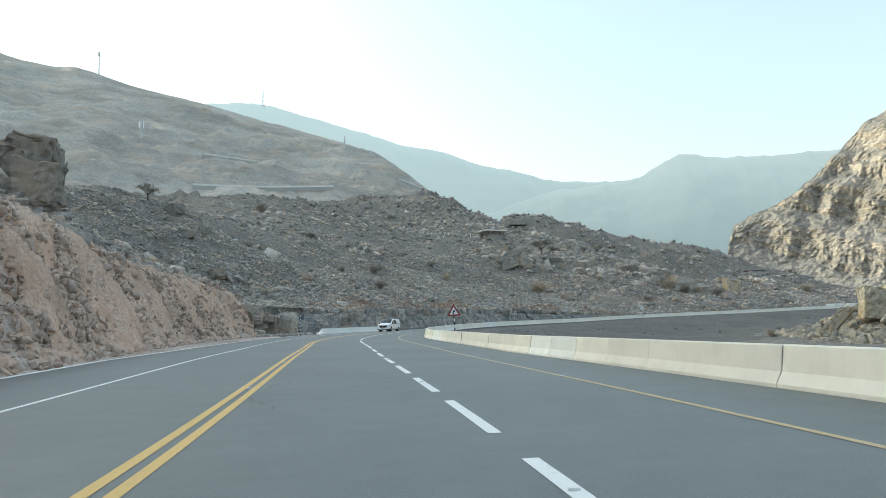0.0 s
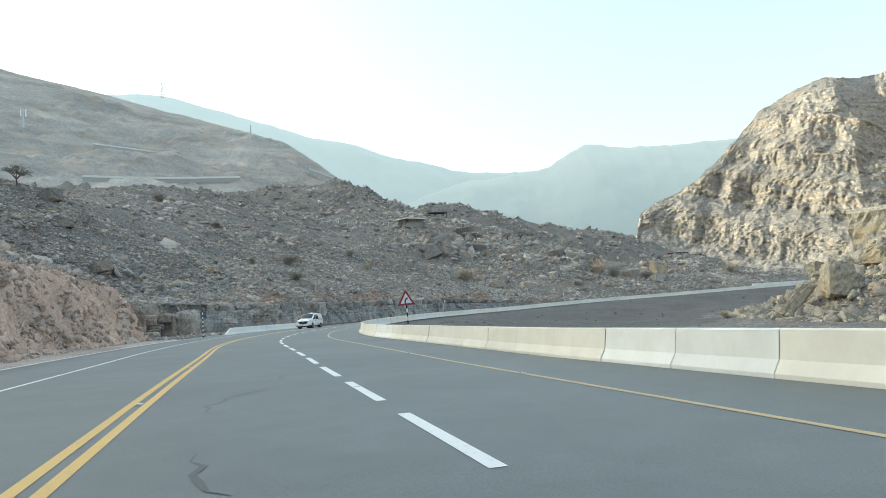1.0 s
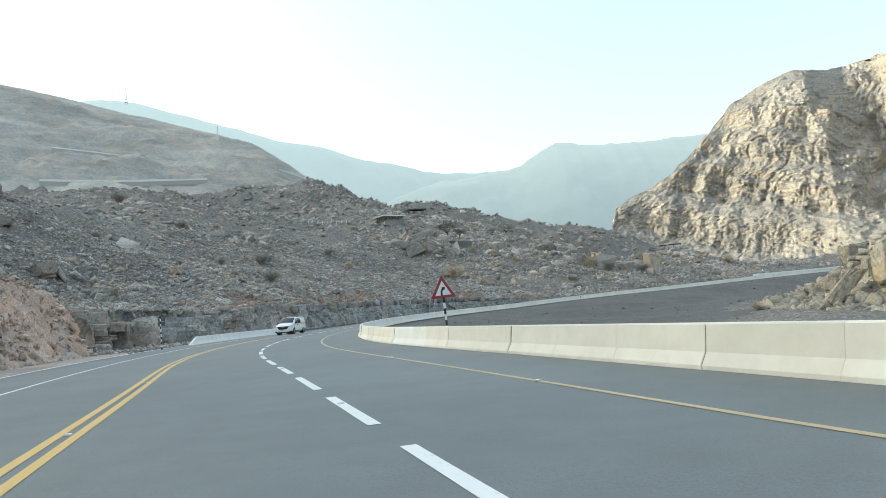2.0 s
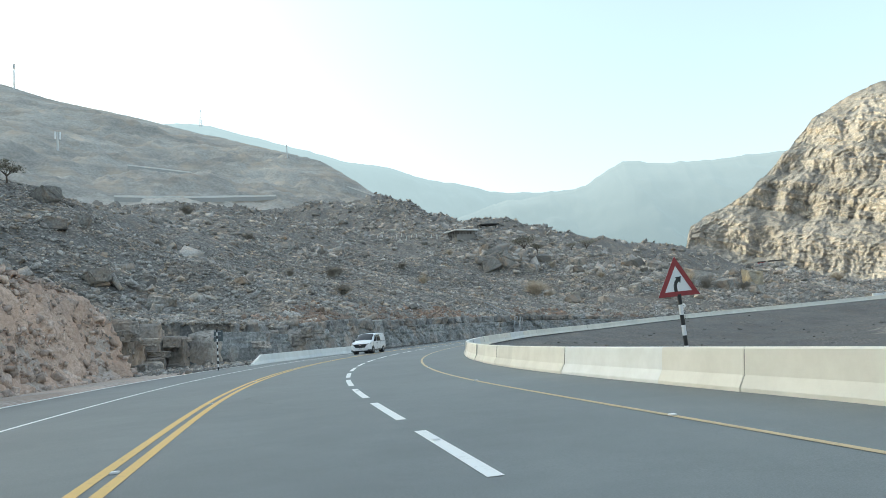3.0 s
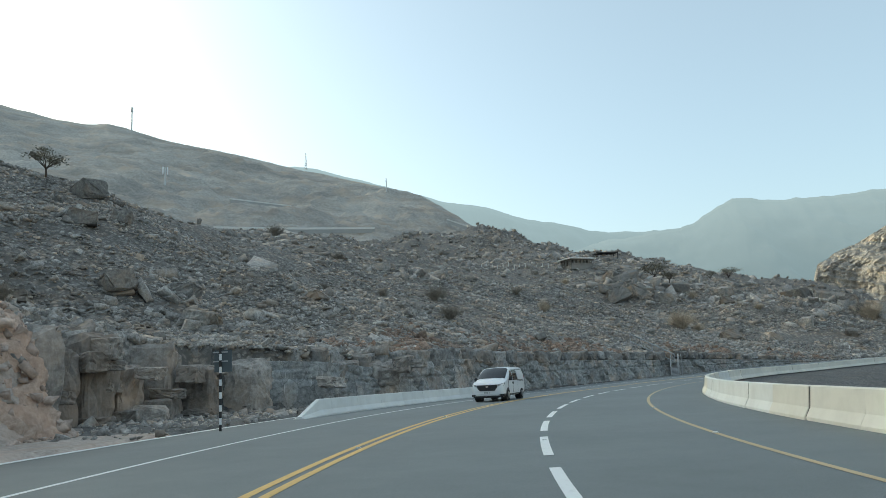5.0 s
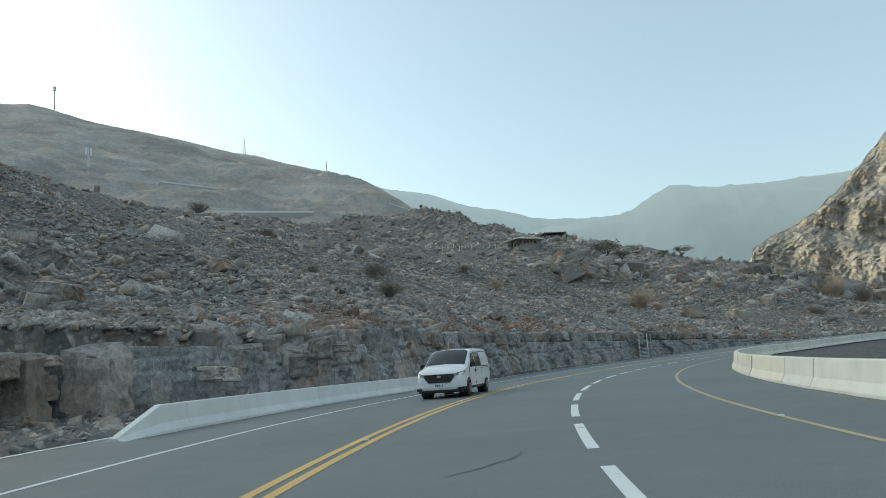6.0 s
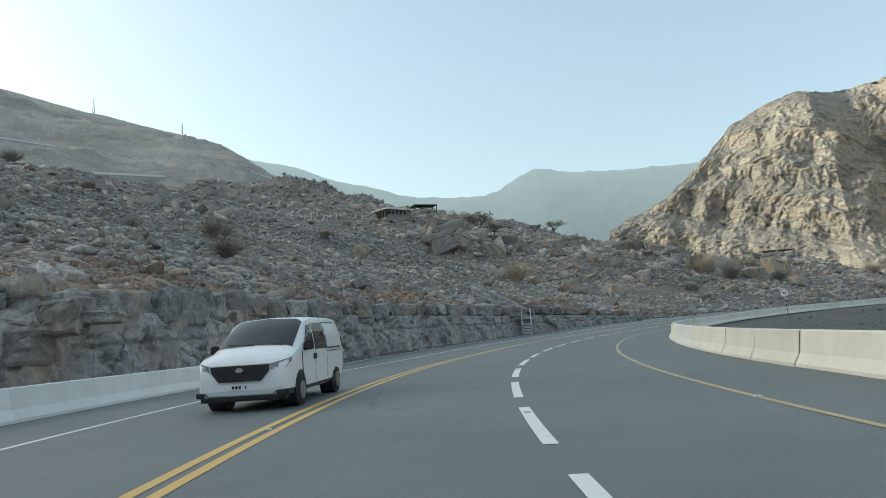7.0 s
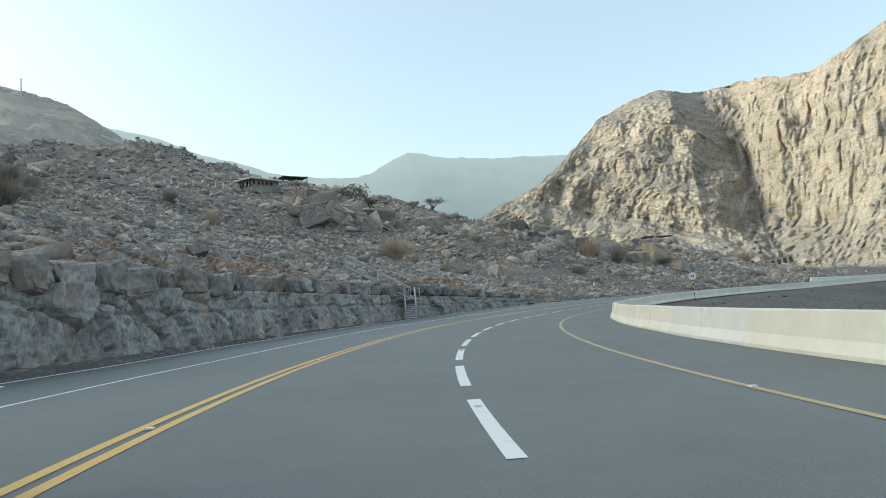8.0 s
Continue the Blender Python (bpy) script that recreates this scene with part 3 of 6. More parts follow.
def make_left_mountain():
    az = np.concatenate([np.arange(-150, -42, 1.5), np.arange(-42, 6.01, 0.2)])
    v = np.concatenate([np.linspace(0, 1, 200), np.linspace(1.04, 1.8, 16)])
    a, t = np.meshgrid(az, v)
    r1 = np.interp(a, [-150, -60, -32, -27, -15, -5, 0.5, 6], [900, 900, 890, 850, 760, 620, 500, 430])
    # the crest left of -42 is unseen, raised to shade the road and bend
    el = np.interp(a, [-150, -110, -60, -55, -48, -42, -31.7, -29.6, -28.2, -26.7, -24.5, -20.5, -16.4, -12.1, -7.7, -5, -2.4, 0.3, 6],
                   [20.2, 20.2, 20.2, 22.8, 22.8, 20.6, 18.94, 18.75, 18.94, 18.63, 18.08, 17.49, 16.66, 15.75, 14.76, 14.0, 12.4, 10.6, 6])
    z1 = r1 * np.tan(np.radians(el))
    r0 = np.interp(a, [-150, -60, -30, -15, 0, 6], [150, 150, 165, 180, 330, 380])
    z0 = np.interp(a, [-150, -60, -30, -15, -5, 0, 6], [-5, 10, 12, 16, 30, 50, 40])
    u = np.clip(t, 0, 1)
    r = r0 + (r1 - r0) * t
    z = z0 + (z1 - z0) * (0.25 * u + 0.75 * u ** 1.35)
    z = np.where(t > 1, z1 - (t - 1) * (r1 - r0) * 0.45, z)
    p = polar(a, r, z)
    fade = smooth(0, 0.15, t) * (1 - 0.85 * smooth(0.86, 1.0, t) * (t <= 1))
    n = fbm(p[..., 0], p[..., 1], 0, 130, 5, 21) * 7 + np.abs(fbm(p[..., 0], p[..., 1], 0, 40, 4, 30)) * 5 + fbm(p[..., 0], p[..., 1], 0, 12, 4, 31, 0.7) * 1.8
    p[..., 2] += n * fade
    MOUNTAIN_GRID.append((az, p))
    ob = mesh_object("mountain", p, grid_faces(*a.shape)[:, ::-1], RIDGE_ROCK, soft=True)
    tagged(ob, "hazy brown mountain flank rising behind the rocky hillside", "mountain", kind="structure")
    return ob


def make_far_ridge(name, az, el, r, mat, seed, label):
    a = np.arange(az[0], az[-1] + 0.01, 0.15)
    e = np.interp(a, az, el)
    t = np.concatenate([np.linspace(0, 1, 40), [1.1, 1.3]])
    aa, tt = np.meshgrid(a, t)
    top = r * np.tan(np.radians(np.interp(aa, a, e))) + fbm(aa, aa * 0, 0, 1.2, 4, seed) * 5
    rr = r + (np.minimum(tt, 1) - 1) * r * 0.3 + (tt > 1) * (tt - 1) * 800
    z = np.where(tt <= 1, -40 + (top + 40) * tt, top - (tt - 1) * 500)
    p = polar(aa, rr, z)
    w = smooth(0, 0.3, tt) * smooth(1.0, 0.9, tt)
    p[..., 1] -= (fbm(p[..., 0], p[..., 2], p[..., 1], 420, 5, seed) * 90 + (1 - np.abs(fbm(p[..., 0] + 0.4 * p[..., 2], p[..., 2] * 0.4, 0, 260, 4, seed + 2))) * 80) * w
    ob = mesh_object(name, p, grid_faces(*aa.shape)[:, ::-1], mat, soft=True)
    tagged(ob, label, "mountain", kind="structure")


def ridged(x, y, z, size, octaves, seed):
    """Sharp crests and round hollows, about -0.5 to 0.5."""
    out, amp, f = 0.0, 1.0, 1.0 / size
    for n in range(octaves):
        out = out + amp * (0.45 - np.abs(vnoise(x * f, y * f, z * f, seed + 13 * n)))
        amp, f = amp * 0.5, f * 2.1
    return out


def make_cliffs():
    """The limestone cliffs across the valley: stepped walls, a hollow that lies in shade and a fluted, sunlit face."""
    az = np.concatenate([np.arange(22.0, 54, 0.062), np.arange(54, 140, 0.8)])
    v = np.concatenate([np.linspace(0, 0.12, 14)[:-1], np.linspace(0.12, 1, 330)])
    a, t = np.meshgrid(az, v)
    el = np.interp(a, [22.0, 22.6, 23.1, 23.4, 24.4, 27.3, 29, 30.8, 32.3, 34.2, 35.6, 37, 39, 42.3, 46.4, 48.7, 51, 56, 140],
                   [0.5, 3.4, 5.6, 6.4, 6.9, 8.2, 9.5, 11.1, 12.65, 13.6, 14.1, 14.35, 14.0, 14.25, 14.15, 15.3, 16.4, 17.5, 19])
    # the hollow leans to the left as it climbs
    bent = a + (t - 0.55) * 2.2 + 0.7 * fbm(a, t * 12, 0, 2.2, 3, 57)
    near = np.interp(bent, [22, 26, 30, 35, 38.3, 41.2, 42.4, 45, 48, 52, 60, 140], [800, 790, 775, 745, 730, 764, 756, 690, 630, 585, 540, 500])
    plain = np.interp(a, [22, 30, 38, 46, 52, 60, 140], [800, 775, 735, 665, 585, 540, 500])
    right = smooth(40.8, 43.6, bent)
    arc = np.radians(a - 27.0) * 900

    def set_back(z):
        """How far the face lies behind its foot at a height: walls and slopes in beds that dip to the right."""
        q = z + 0.34 * arc * (1 - right)
        beds = np.interp(q, [-60, 62, 88, 116, 146, 168, 190, 214, 236, 262, 420], [0, 122, 129, 163, 171, 200, 208, 236, 245, 275, 400])
        beds0 = np.interp(-10 + 0.34 * arc * (1 - right), [-60, 62, 88, 116, 146, 168, 190, 214, 236, 262, 420], [0, 122, 129, 163, 171, 200, 208, 236, 245, 275, 400])
        face = np.interp(z, [-10, 55, 90, 200, 300], [0, 75, 95, 145, 215])
        return (beds - beds0) * (1 - right) + face * right

    top = 950 * np.tan(np.radians(el))
    for _ in range(4):
        r_top = near + set_back(top) + 14
        top = r_top * np.tan(np.radians(el + 0.1))
    z = -10 + (top + 10) * t
    low = smooth(0.12, 0.34, t)
    r = (plain * (1 - low) + near * low) + set_back(z) + 14 * smooth(0.86, 1.0, t) ** 2
    p = polar(a, r, z)
    x, y, zz = p[..., 0].copy(), p[..., 1].copy(), p[..., 2].copy()
    dip = zz + 0.34 * arc * (1 - right) + 5 * fbm(x, y, 0, 120, 3, 52)
    tall = 0.42 - 0.29 * right            # flutes run up and down on the right
    push = ridged(x, y, zz * 0.6, 130, 2, 41) * 30 * (1 - 0.6 * right) + ridged(x, y, zz * tall, 42, 4, 44) * (13 - 1 * right) + ridged(x + 0.35 * zz, y, zz * tall, 15, 3, 60) * (3.6 + 5.5 * right) + fbm(x, y, zz * tall, 9, 4, 62, 0.65) * 1.5 * (1 - right)
    push = push + ridged(x, y, zz * (tall + 0.1), 6, 3, 66) * (1.9 + 2.6 * right)

    def beds(high, steep, seed):
        """Recess of stepped layers, each in its own strength."""
        q = dip / high + 0.25 * fbm(x, y, 0, 90, 2, seed)
        f, n = q - np.floor(q), np.floor(q)
        strong = (0.4 + 0.6 * lattice(n, n * 0, n * 0, seed)) * (0.2 + 0.8 * smooth(-0.5, 0.4, fbm(x, y, n * 40.0, 55, 3, seed + 3)))
        return (smooth(steep, 1.0, f) - f) * strong

    push = push + (beds(15.0, 0.5, 55) * 10.0 + beds(5.2, 0.5, 58) * 4.5) * (1 - 0.7 * right)
    along, up = np.radians(a) * 850 + 2.0 * fbm(x, y, zz, 9, 3, 68), dip + 2.0 * fbm(x, y, zz, 10, 3, 69)
    b1, c1 = cells(along / 7.5, up / (8.0 + 14.0 * right), 31)
    b2, c2 = cells(along / 3.0 + 7, up / (3.6 + 7.0 * right), 35)
    push = push + ((b1 - 0.5) * 2.4 + 0.9 * smooth(0.10, 0.0, c1) + (b2 - 0.5) * 2.0 + 0.7 * smooth(0.12, 0.0, c2)) * (0.62 - 0.1 * right)
    # the slopes between the walls are smoother scree
    q = dip * (1 - right) + 200 * right
    wall = np.interp(q, [40, 60, 86, 96, 112, 120, 148, 156, 166, 172, 192, 200, 230], [0.4, 1, 1, 0.55, 0.55, 1, 1, 0.6, 0.6, 1, 1, 0.7, 0.85])
    push = push * np.maximum(wall, 0.75 * right) * smooth(0.02, 0.14, t) * (0.16 + 0.84 * smooth(1.0, 0.88, t))
    push = push + fbm(x, y, zz * (1 - 0.6 * right), 4.5, 3, 70, 0.75) * 1.3
    ar = np.radians(a)
    p[..., 0] += np.sin(ar) * push
    p[..., 1] += np.cos(ar) * push
    p[..., 2] += fbm(x, y, zz, 20, 4, 49) * 2.4 * smooth(0, .2, t)
    back = polar(az, r_top[-1] + 500, top[-1] * 0.8)[None]
    p = np.concatenate([p, back])
    ob = mesh_object("cliff", p, grid_faces(len(v) + 1, len(az))[:, ::-1], CLIFF_ROCK)
    tagged(ob, "tan limestone cliffs with sunlit ledges across the valley", "cliff", kind="structure")


MOUNTAIN = make_left_mountain()
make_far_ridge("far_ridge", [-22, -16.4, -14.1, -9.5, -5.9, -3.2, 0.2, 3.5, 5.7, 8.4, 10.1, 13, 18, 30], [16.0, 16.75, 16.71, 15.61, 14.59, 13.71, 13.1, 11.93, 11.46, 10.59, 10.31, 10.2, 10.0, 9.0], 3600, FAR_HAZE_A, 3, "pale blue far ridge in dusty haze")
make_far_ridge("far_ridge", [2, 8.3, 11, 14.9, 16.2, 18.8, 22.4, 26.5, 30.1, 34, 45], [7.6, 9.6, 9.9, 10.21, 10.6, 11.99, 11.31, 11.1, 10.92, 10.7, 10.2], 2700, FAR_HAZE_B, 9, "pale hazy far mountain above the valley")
make_cliffs()

# ---------------------------------------------------------------- rocks


def rock_shape(seed, flat=0.6):
    """An angular stone: the hull of a few random points."""
    pick = random.Random(seed)
    bm = bmesh.new()
    for _ in range(13):
        v = Vector((pick.gauss(0, 1), pick.gauss(0, 1), pick.gauss(0, 1))).normalized()
        k = pick.uniform(0.75, 1.0)
        bm.verts.new((v.x * k * 0.62, v.y * k * 0.5, v.z * k * 0.5 * flat))
    bmesh.ops.convex_hull(bm, input=bm.verts[:])
    for v in [v for v in bm.verts if not v.link_faces]:
        bm.verts.remove(v)
    bmesh.ops.triangulate(bm, faces=bm.faces[:])
    bmesh.ops.recalc_face_normals(bm, faces=bm.faces[:])
    bm.verts.index_update()
    verts = np.array([v.co[:] for v in bm.verts])
    faces = np.array([[v.index for v in f.verts] for f in bm.faces])
    bm.free()
    return verts, faces


BIG_SHAPES = [rock_shape(40 + k, (0.5, 0.7, 0.34, 0.85)[k % 4]) for k in range(16)]


def slab_shape(seed):
    """A broken block: squared, with sharp uneven corners and one of them knocked off."""
    pick = random.Random(seed)
    long, wide, high = pick.uniform(0.45, 0.8), pick.uniform(0.32, 0.5), pick.uniform(0.14, 0.36)
    verts = [[sx * long * pick.uniform(0.78, 1.0), sy * wide * pick.uniform(0.72, 1.0), sz * high * pick.uniform(0.7, 1.0)] for sz in (-1, 1) for sx, sy in ((-1, -1), (1, -1), (1, 1), (-1, 1))]
    k = 4 + pick.randrange(4)
    verts[k] = [verts[k][0] * 0.55, verts[k][1] * 0.6, verts[k][2] * pick.uniform(0.2, 0.8)]
    quads = ((0, 3, 2, 1), (4, 5, 6, 7), (0, 1, 5, 4), (1, 2, 6, 5), (2, 3, 7, 6), (3, 0, 4, 7))
    faces = []
    for q in quads:
        faces += [(q[0], q[1], q[2]), (q[0], q[2], q[3])] if pick.random() < 0.5 else [(q[0], q[1], q[3]), (q[1], q[2], q[3])]
    return np.array(verts), np.array(faces)


SHAPES = [slab_shape(300 + k) for k in range(14)] + [(v * (1.0, 1.0, 0.85), f) for v, f in BIG_SHAPES[:3]]


def turns(rng, n, tip=0.6):
    """Random turns: any yaw, some tipping."""
    a, b, c = rng.uniform(0, 6.283, n), rng.normal(0, tip, n), rng.normal(0, tip, n)
    ca, sa, cb, sb, cc, sc = np.cos(a), np.sin(a), np.cos(b), np.sin(b), np.cos(c), np.sin(c)
    rz = np.zeros((n, 3, 3)); rz[:, 0, 0], rz[:, 0, 1], rz[:, 1, 0], rz[:, 1, 1], rz[:, 2, 2] = ca, -sa, sa, ca, 1
    rx = np.zeros((n, 3, 3)); rx[:, 1, 1], rx[:, 1, 2], rx[:, 2, 1], rx[:, 2, 2], rx[:, 0, 0] = cb, -sb, sb, cb, 1
    ry = np.zeros((n, 3, 3)); ry[:, 0, 0], ry[:, 0, 2], ry[:, 2, 0], ry[:, 2, 2], ry[:, 1, 1] = cc, sc, -sc, cc, 1
    return rz @ rx @ ry


def scatter(name, places, sizes, mat, label, seed, parent=None, tip=0.38, sink=0.18):
    """Many stones as one object."""
    rng = np.random.default_rng(seed)
    n = len(places)
    rot = turns(rng, n, tip)
    kind = rng.integers(0, len(SHAPES), n)
    stretch = rng.uniform(0.75, 1.3, (n, 3))
    vs, fs, base = [], [], 0
    for k, (v, f) in enumerate(SHAPES):
        j = np.where(kind == k)[0]
        if not len(j):
            continue
        w = (v[None] * stretch[j, None] * sizes[j, None, None]) @ rot[j].transpose(0, 2, 1) + places[j, None]
        w[..., 2] += (0.25 - sink * 1.4) * sizes[j, None]
        vs.append(w.reshape(-1, 3))
        fs.append((f[None] + (np.arange(len(j)) * len(v))[:, None, None] + base).reshape(-1, 3))
        base += len(j) * len(v)
    ob = mesh_object(name, np.concatenate(vs), np.concatenate(fs), mat, parent)
    return tagged(ob, label, "rocks", kind="stuff")


def road_points(s, lat):
    x, y, h = (np.interp(s, LINE_S, c) for c in (LINE_X, LINE_Y, LINE_H))
    return x + lat * np.cos(h), y - lat * np.sin(h)


def sized(rng, n, mid, lo, hi, spread=0.55):
    return np.clip(mid * np.exp(rng.normal(0, spread, n)), lo, hi)


def hill_rocks():
    rng = np.random.default_rng(7)

    def zone(n, s0, s1, d0, d1, mid, lo, hi, power=1.0, clump=0.0, size=9.0):
        s = rng.uniform(s0, s1, n)
        d = cut_foot(s) + cut_run(s) + d0 + (d1 - d0) * rng.uniform(0, 1, n) ** power
        x, y = road_points(s, EDGE_L - d)
        if clump:
            keep = fbm(x, y, 0, size, 3, 77) > rng.uniform(-0.9, clump, n)
            x, y = x[keep], y[keep]
        return np.stack([x, y, ground_height(x, y)], 1), sized(rng, len(x), mid, lo, hi)

    p, q = zone(90000, 90, 192, 0.1, 62, 0.25, 0.11, 1.5, 1.35, 0.5)
    scatter("hillside_rocks", p, q, HILL_ROCK, "grey angular rocks strewn over the hillside", 1, tip=0.34)
    p, q = zone(46000, 186, 268, 0.1, 70, 0.33, 0.15, 2.0, 1.3, 0.5)
    scatter("hillside_rocks", p, q, HILL_ROCK, "large grey rocks strewn over the slope beyond the bend", 2, tip=0.35)
    p, q = zone(20000, 120, 225, 55, 220, 0.7, 0.3, 2.4, 1.0, 0.5, 16)
    scatter("hillside_rocks", p, q, HILL_ROCK, "grey rocks on the upper hillside", 3)

    def field(n, x0, x1, y0, y1, mid, lo, hi, label, seed):
        x, y = rng.uniform(x0, x1, n), rng.uniform(y0, y1, n)
        s, lat, _ = road_frame(x, y)
        keep = (lat < EDGE_L - 3) & (fbm(x, y, 0, 14, 3, 78) > rng.uniform(-0.9, 0.5, n))
        x, y = x[keep], y[keep]
        scatter("hillside_rocks", np.stack([x, y, ground_height(x, y)], 1), sized(rng, len(x), mid, lo, hi), HILL_ROCK, label, seed, tip=0.5)

    field(18000, 55, 150, 195, 300, 0.45, 0.2, 2.2, "broken grey rubble on the knolls beyond the bend", 21)
    field(9000, -60, 300, 290, 480, 1.3, 0.5, 4.0, "grey rocks on the far slope below the ridge", 22)
    # jagged outcrops of tilted slabs on the knolls
    for cx, cy, w, n, big in ((24, 236, 9, 60, 2.6), (30, 229, 6, 40, 1.7), (60, 216, 7, 60, 1.7), (62, 243, 12, 70, 1.6), (100, 233, 11, 110, 1.6), (50, 226, 8, 45, 1.4), (-38, 150, 9, 40, 1.3), (-20, 200, 9, 40, 1.6), (-33, 121, 6, 30, 1.2)):
        x, y = cx + rng.normal(0, w * 0.5, n), cy + rng.normal(0, w * 0.5, n)
        scatter("outcrop_rocks", np.stack([x, y, ground_height(x, y)], 1), sized(rng, n, big, 0.7, 4.0, 0.4), HILL_ROCK, "jagged outcrop of tilted grey slabs", int(cx + cy), tip=0.6, sink=0.2)
    # stones bedded in the earth cut and lying on it
    n = 10000
    s = rng.uniform(-5, 91, n)
    d = cut_foot(s) - 0.4 + rng.uniform(0, 1, n) * (cut_run(s) + 1.2)
    x, y = road_points(s, EDGE_L - d)
    lift = 0.22 * smooth(0.0, 1.0, d - cut_foot(s))
    x2, y2 = road_points(s, EDGE_L - d + 0.5 * lift)
    scatter("cut_stones", np.stack([x2, y2, ground_height(x, y) + lift], 1), sized(rng, n, 0.17, 0.07, 0.75, 0.65), CUT_STONE, "pinkish and grey stones bedded in the earth cut", 4, tip=0.9, sink=0.2)
    n = 8000
    s = rng.uniform(0, 92, n)
    d = cut_foot(s) + cut_run(s) + rng.uniform(0, 1, n) ** 1.3 * 26
    x, y = road_points(s, EDGE_L - d)
    scatter("hillside_rocks", np.stack([x, y, ground_height(x, y)], 1), sized(rng, n, 0.5, 0.2, 2.2), HILL_ROCK, "grey and brown rocks above the earth cut", 5)
    n = 6500
    s = rng.uniform(112, 196, n)
    d = cut_foot(s) + cut_run(s) + 0.9 + rng.uniform(0, 1, n) ** 1.5 * 6.0
    x, y = road_points(s, EDGE_L - d)
    keep = fbm(x, y, 0, 10, 3, 71) > -0.25
    x, y = x[keep], y[keep]
    scatter("rusty_stones", np.stack([x, y, ground_height(x, y)], 1), sized(rng, len(x), 0.24, 0.1, 0.9), RED_STONE, "rusty brown stones along the top of the rock face", 11, tip=0.5)
    # the boulder slope inside the bend
    n = 11000
    a, r = rng.uniform(0, 6.283, n), 37 * rng.uniform(0, 1, n) ** 0.55
    x, y = 86 + r * np.cos(a), 100 + r * np.sin(a)
    keep = (x < 92)
    x, y = x[keep], y[keep]
    scatter("boulder_slope", np.stack([x, y, ground_height(x, y)], 1), sized(rng, len(x), 0.55, 0.2, 2.6, 0.65), PILE_ROCK, "sunlit tan and grey broken rocks on a slope", 6, tip=0.6)
    # loose stones on the bare embankment and in the rock bay
    n = 450
    s, lat = rng.uniform(10, 240, n), rng.uniform(11.5, 50, n)
    x, y = road_points(s, lat)
    scatter("embankment_stones", np.stack([x, y, ground_height(x, y)], 1), sized(rng, n, 0.2, 0.08, 0.7), GRAVEL, "small dark stones on the bare embankment", 8)
    n = 900
    s = rng.uniform(86, 112, n)
    d = rng.uniform(0.4, 11, n)
    x, y = road_points(s, EDGE_L - d)
    scatter("bay_stones", np.stack([x, y, ground_height(x, y)], 1), sized(rng, n, 0.2, 0.08, 0.9), HILL_ROCK, "loose stones at the foot of the rock bay", 9)


RED_STONE = stone("red_stone", (0.14, 0.102, 0.078), (0.30, 0.222, 0.172), (0.45, 0.355, 0.285), 0.6, (0.35, 0.225, 0.155), vary="island")
CUT_STONE = stone("cut_stone", (0.290, 0.228, 0.193), (0.530, 0.427, 0.359), (0.740, 0.622, 0.534), 0.5, (0.520, 0.380, 0.294), vary="island")
PILE_ROCK = stone("pile_rock", (0.18, 0.165, 0.135), (0.40, 0.365, 0.30), (0.62, 0.57, 0.475), 0.6, (0.45, 0.36, 0.24), vary="island")
hill_rocks()


def block_mesh(name, seed, mat, bevel=0.12, rough=0.1, levels=0):
    """A unit block of rock with worn edges and uneven faces."""
    pick = random.Random(seed)
    bm = bmesh.new()
    bmesh.ops.create_cube(bm, size=1.0)
    for v in bm.verts:
        v.co += Vector((pick.uniform(-rough, rough), pick.uniform(-rough, rough), pick.uniform(-rough, rough)))
    bmesh.ops.bevel(bm, geom=bm.edges[:], offset=bevel, segments=1, affect='EDGES')
    for v in bm.verts:
        v.co += Vector((pick.uniform(-rough, rough), pick.uniform(-rough, rough), pick.uniform(-rough, rough))) * 0.3
    bmesh.ops.triangulate(bm, faces=bm.faces[:])
    for _ in range(levels):
        bmesh.ops.subdivide_edges(bm, edges=bm.edges[:], cuts=1, use_grid_fill=True)
    if levels:
        # layers that stand proud or back, and a broken surface
        bm.normal_update()
        for v in bm.verts:
            p = v.co * 2.0 + Vector((seed * 2.3, 0, 0))
            layer = noise.cell(Vector((seed, 0, v.co.z * 5.0 + 0.5 * noise.noise(p))))
            side = Vector((v.normal.x, v.normal.y, 0.2 * v.normal.z))
            v.co += side * (0.03 * layer + 0.07 * noise.noise(p) + 0.04 * noise.noise(p * 3.1) + 0.02 * noise.noise(p * 7)) - v.normal * 0.05 * (abs(noise.noise(p * 1.3)) < 0.05)
    me = bpy.data.meshes.new(name)
    bm.to_mesh(me)
    bm.free()
    me.materials.append(mat)
    return me


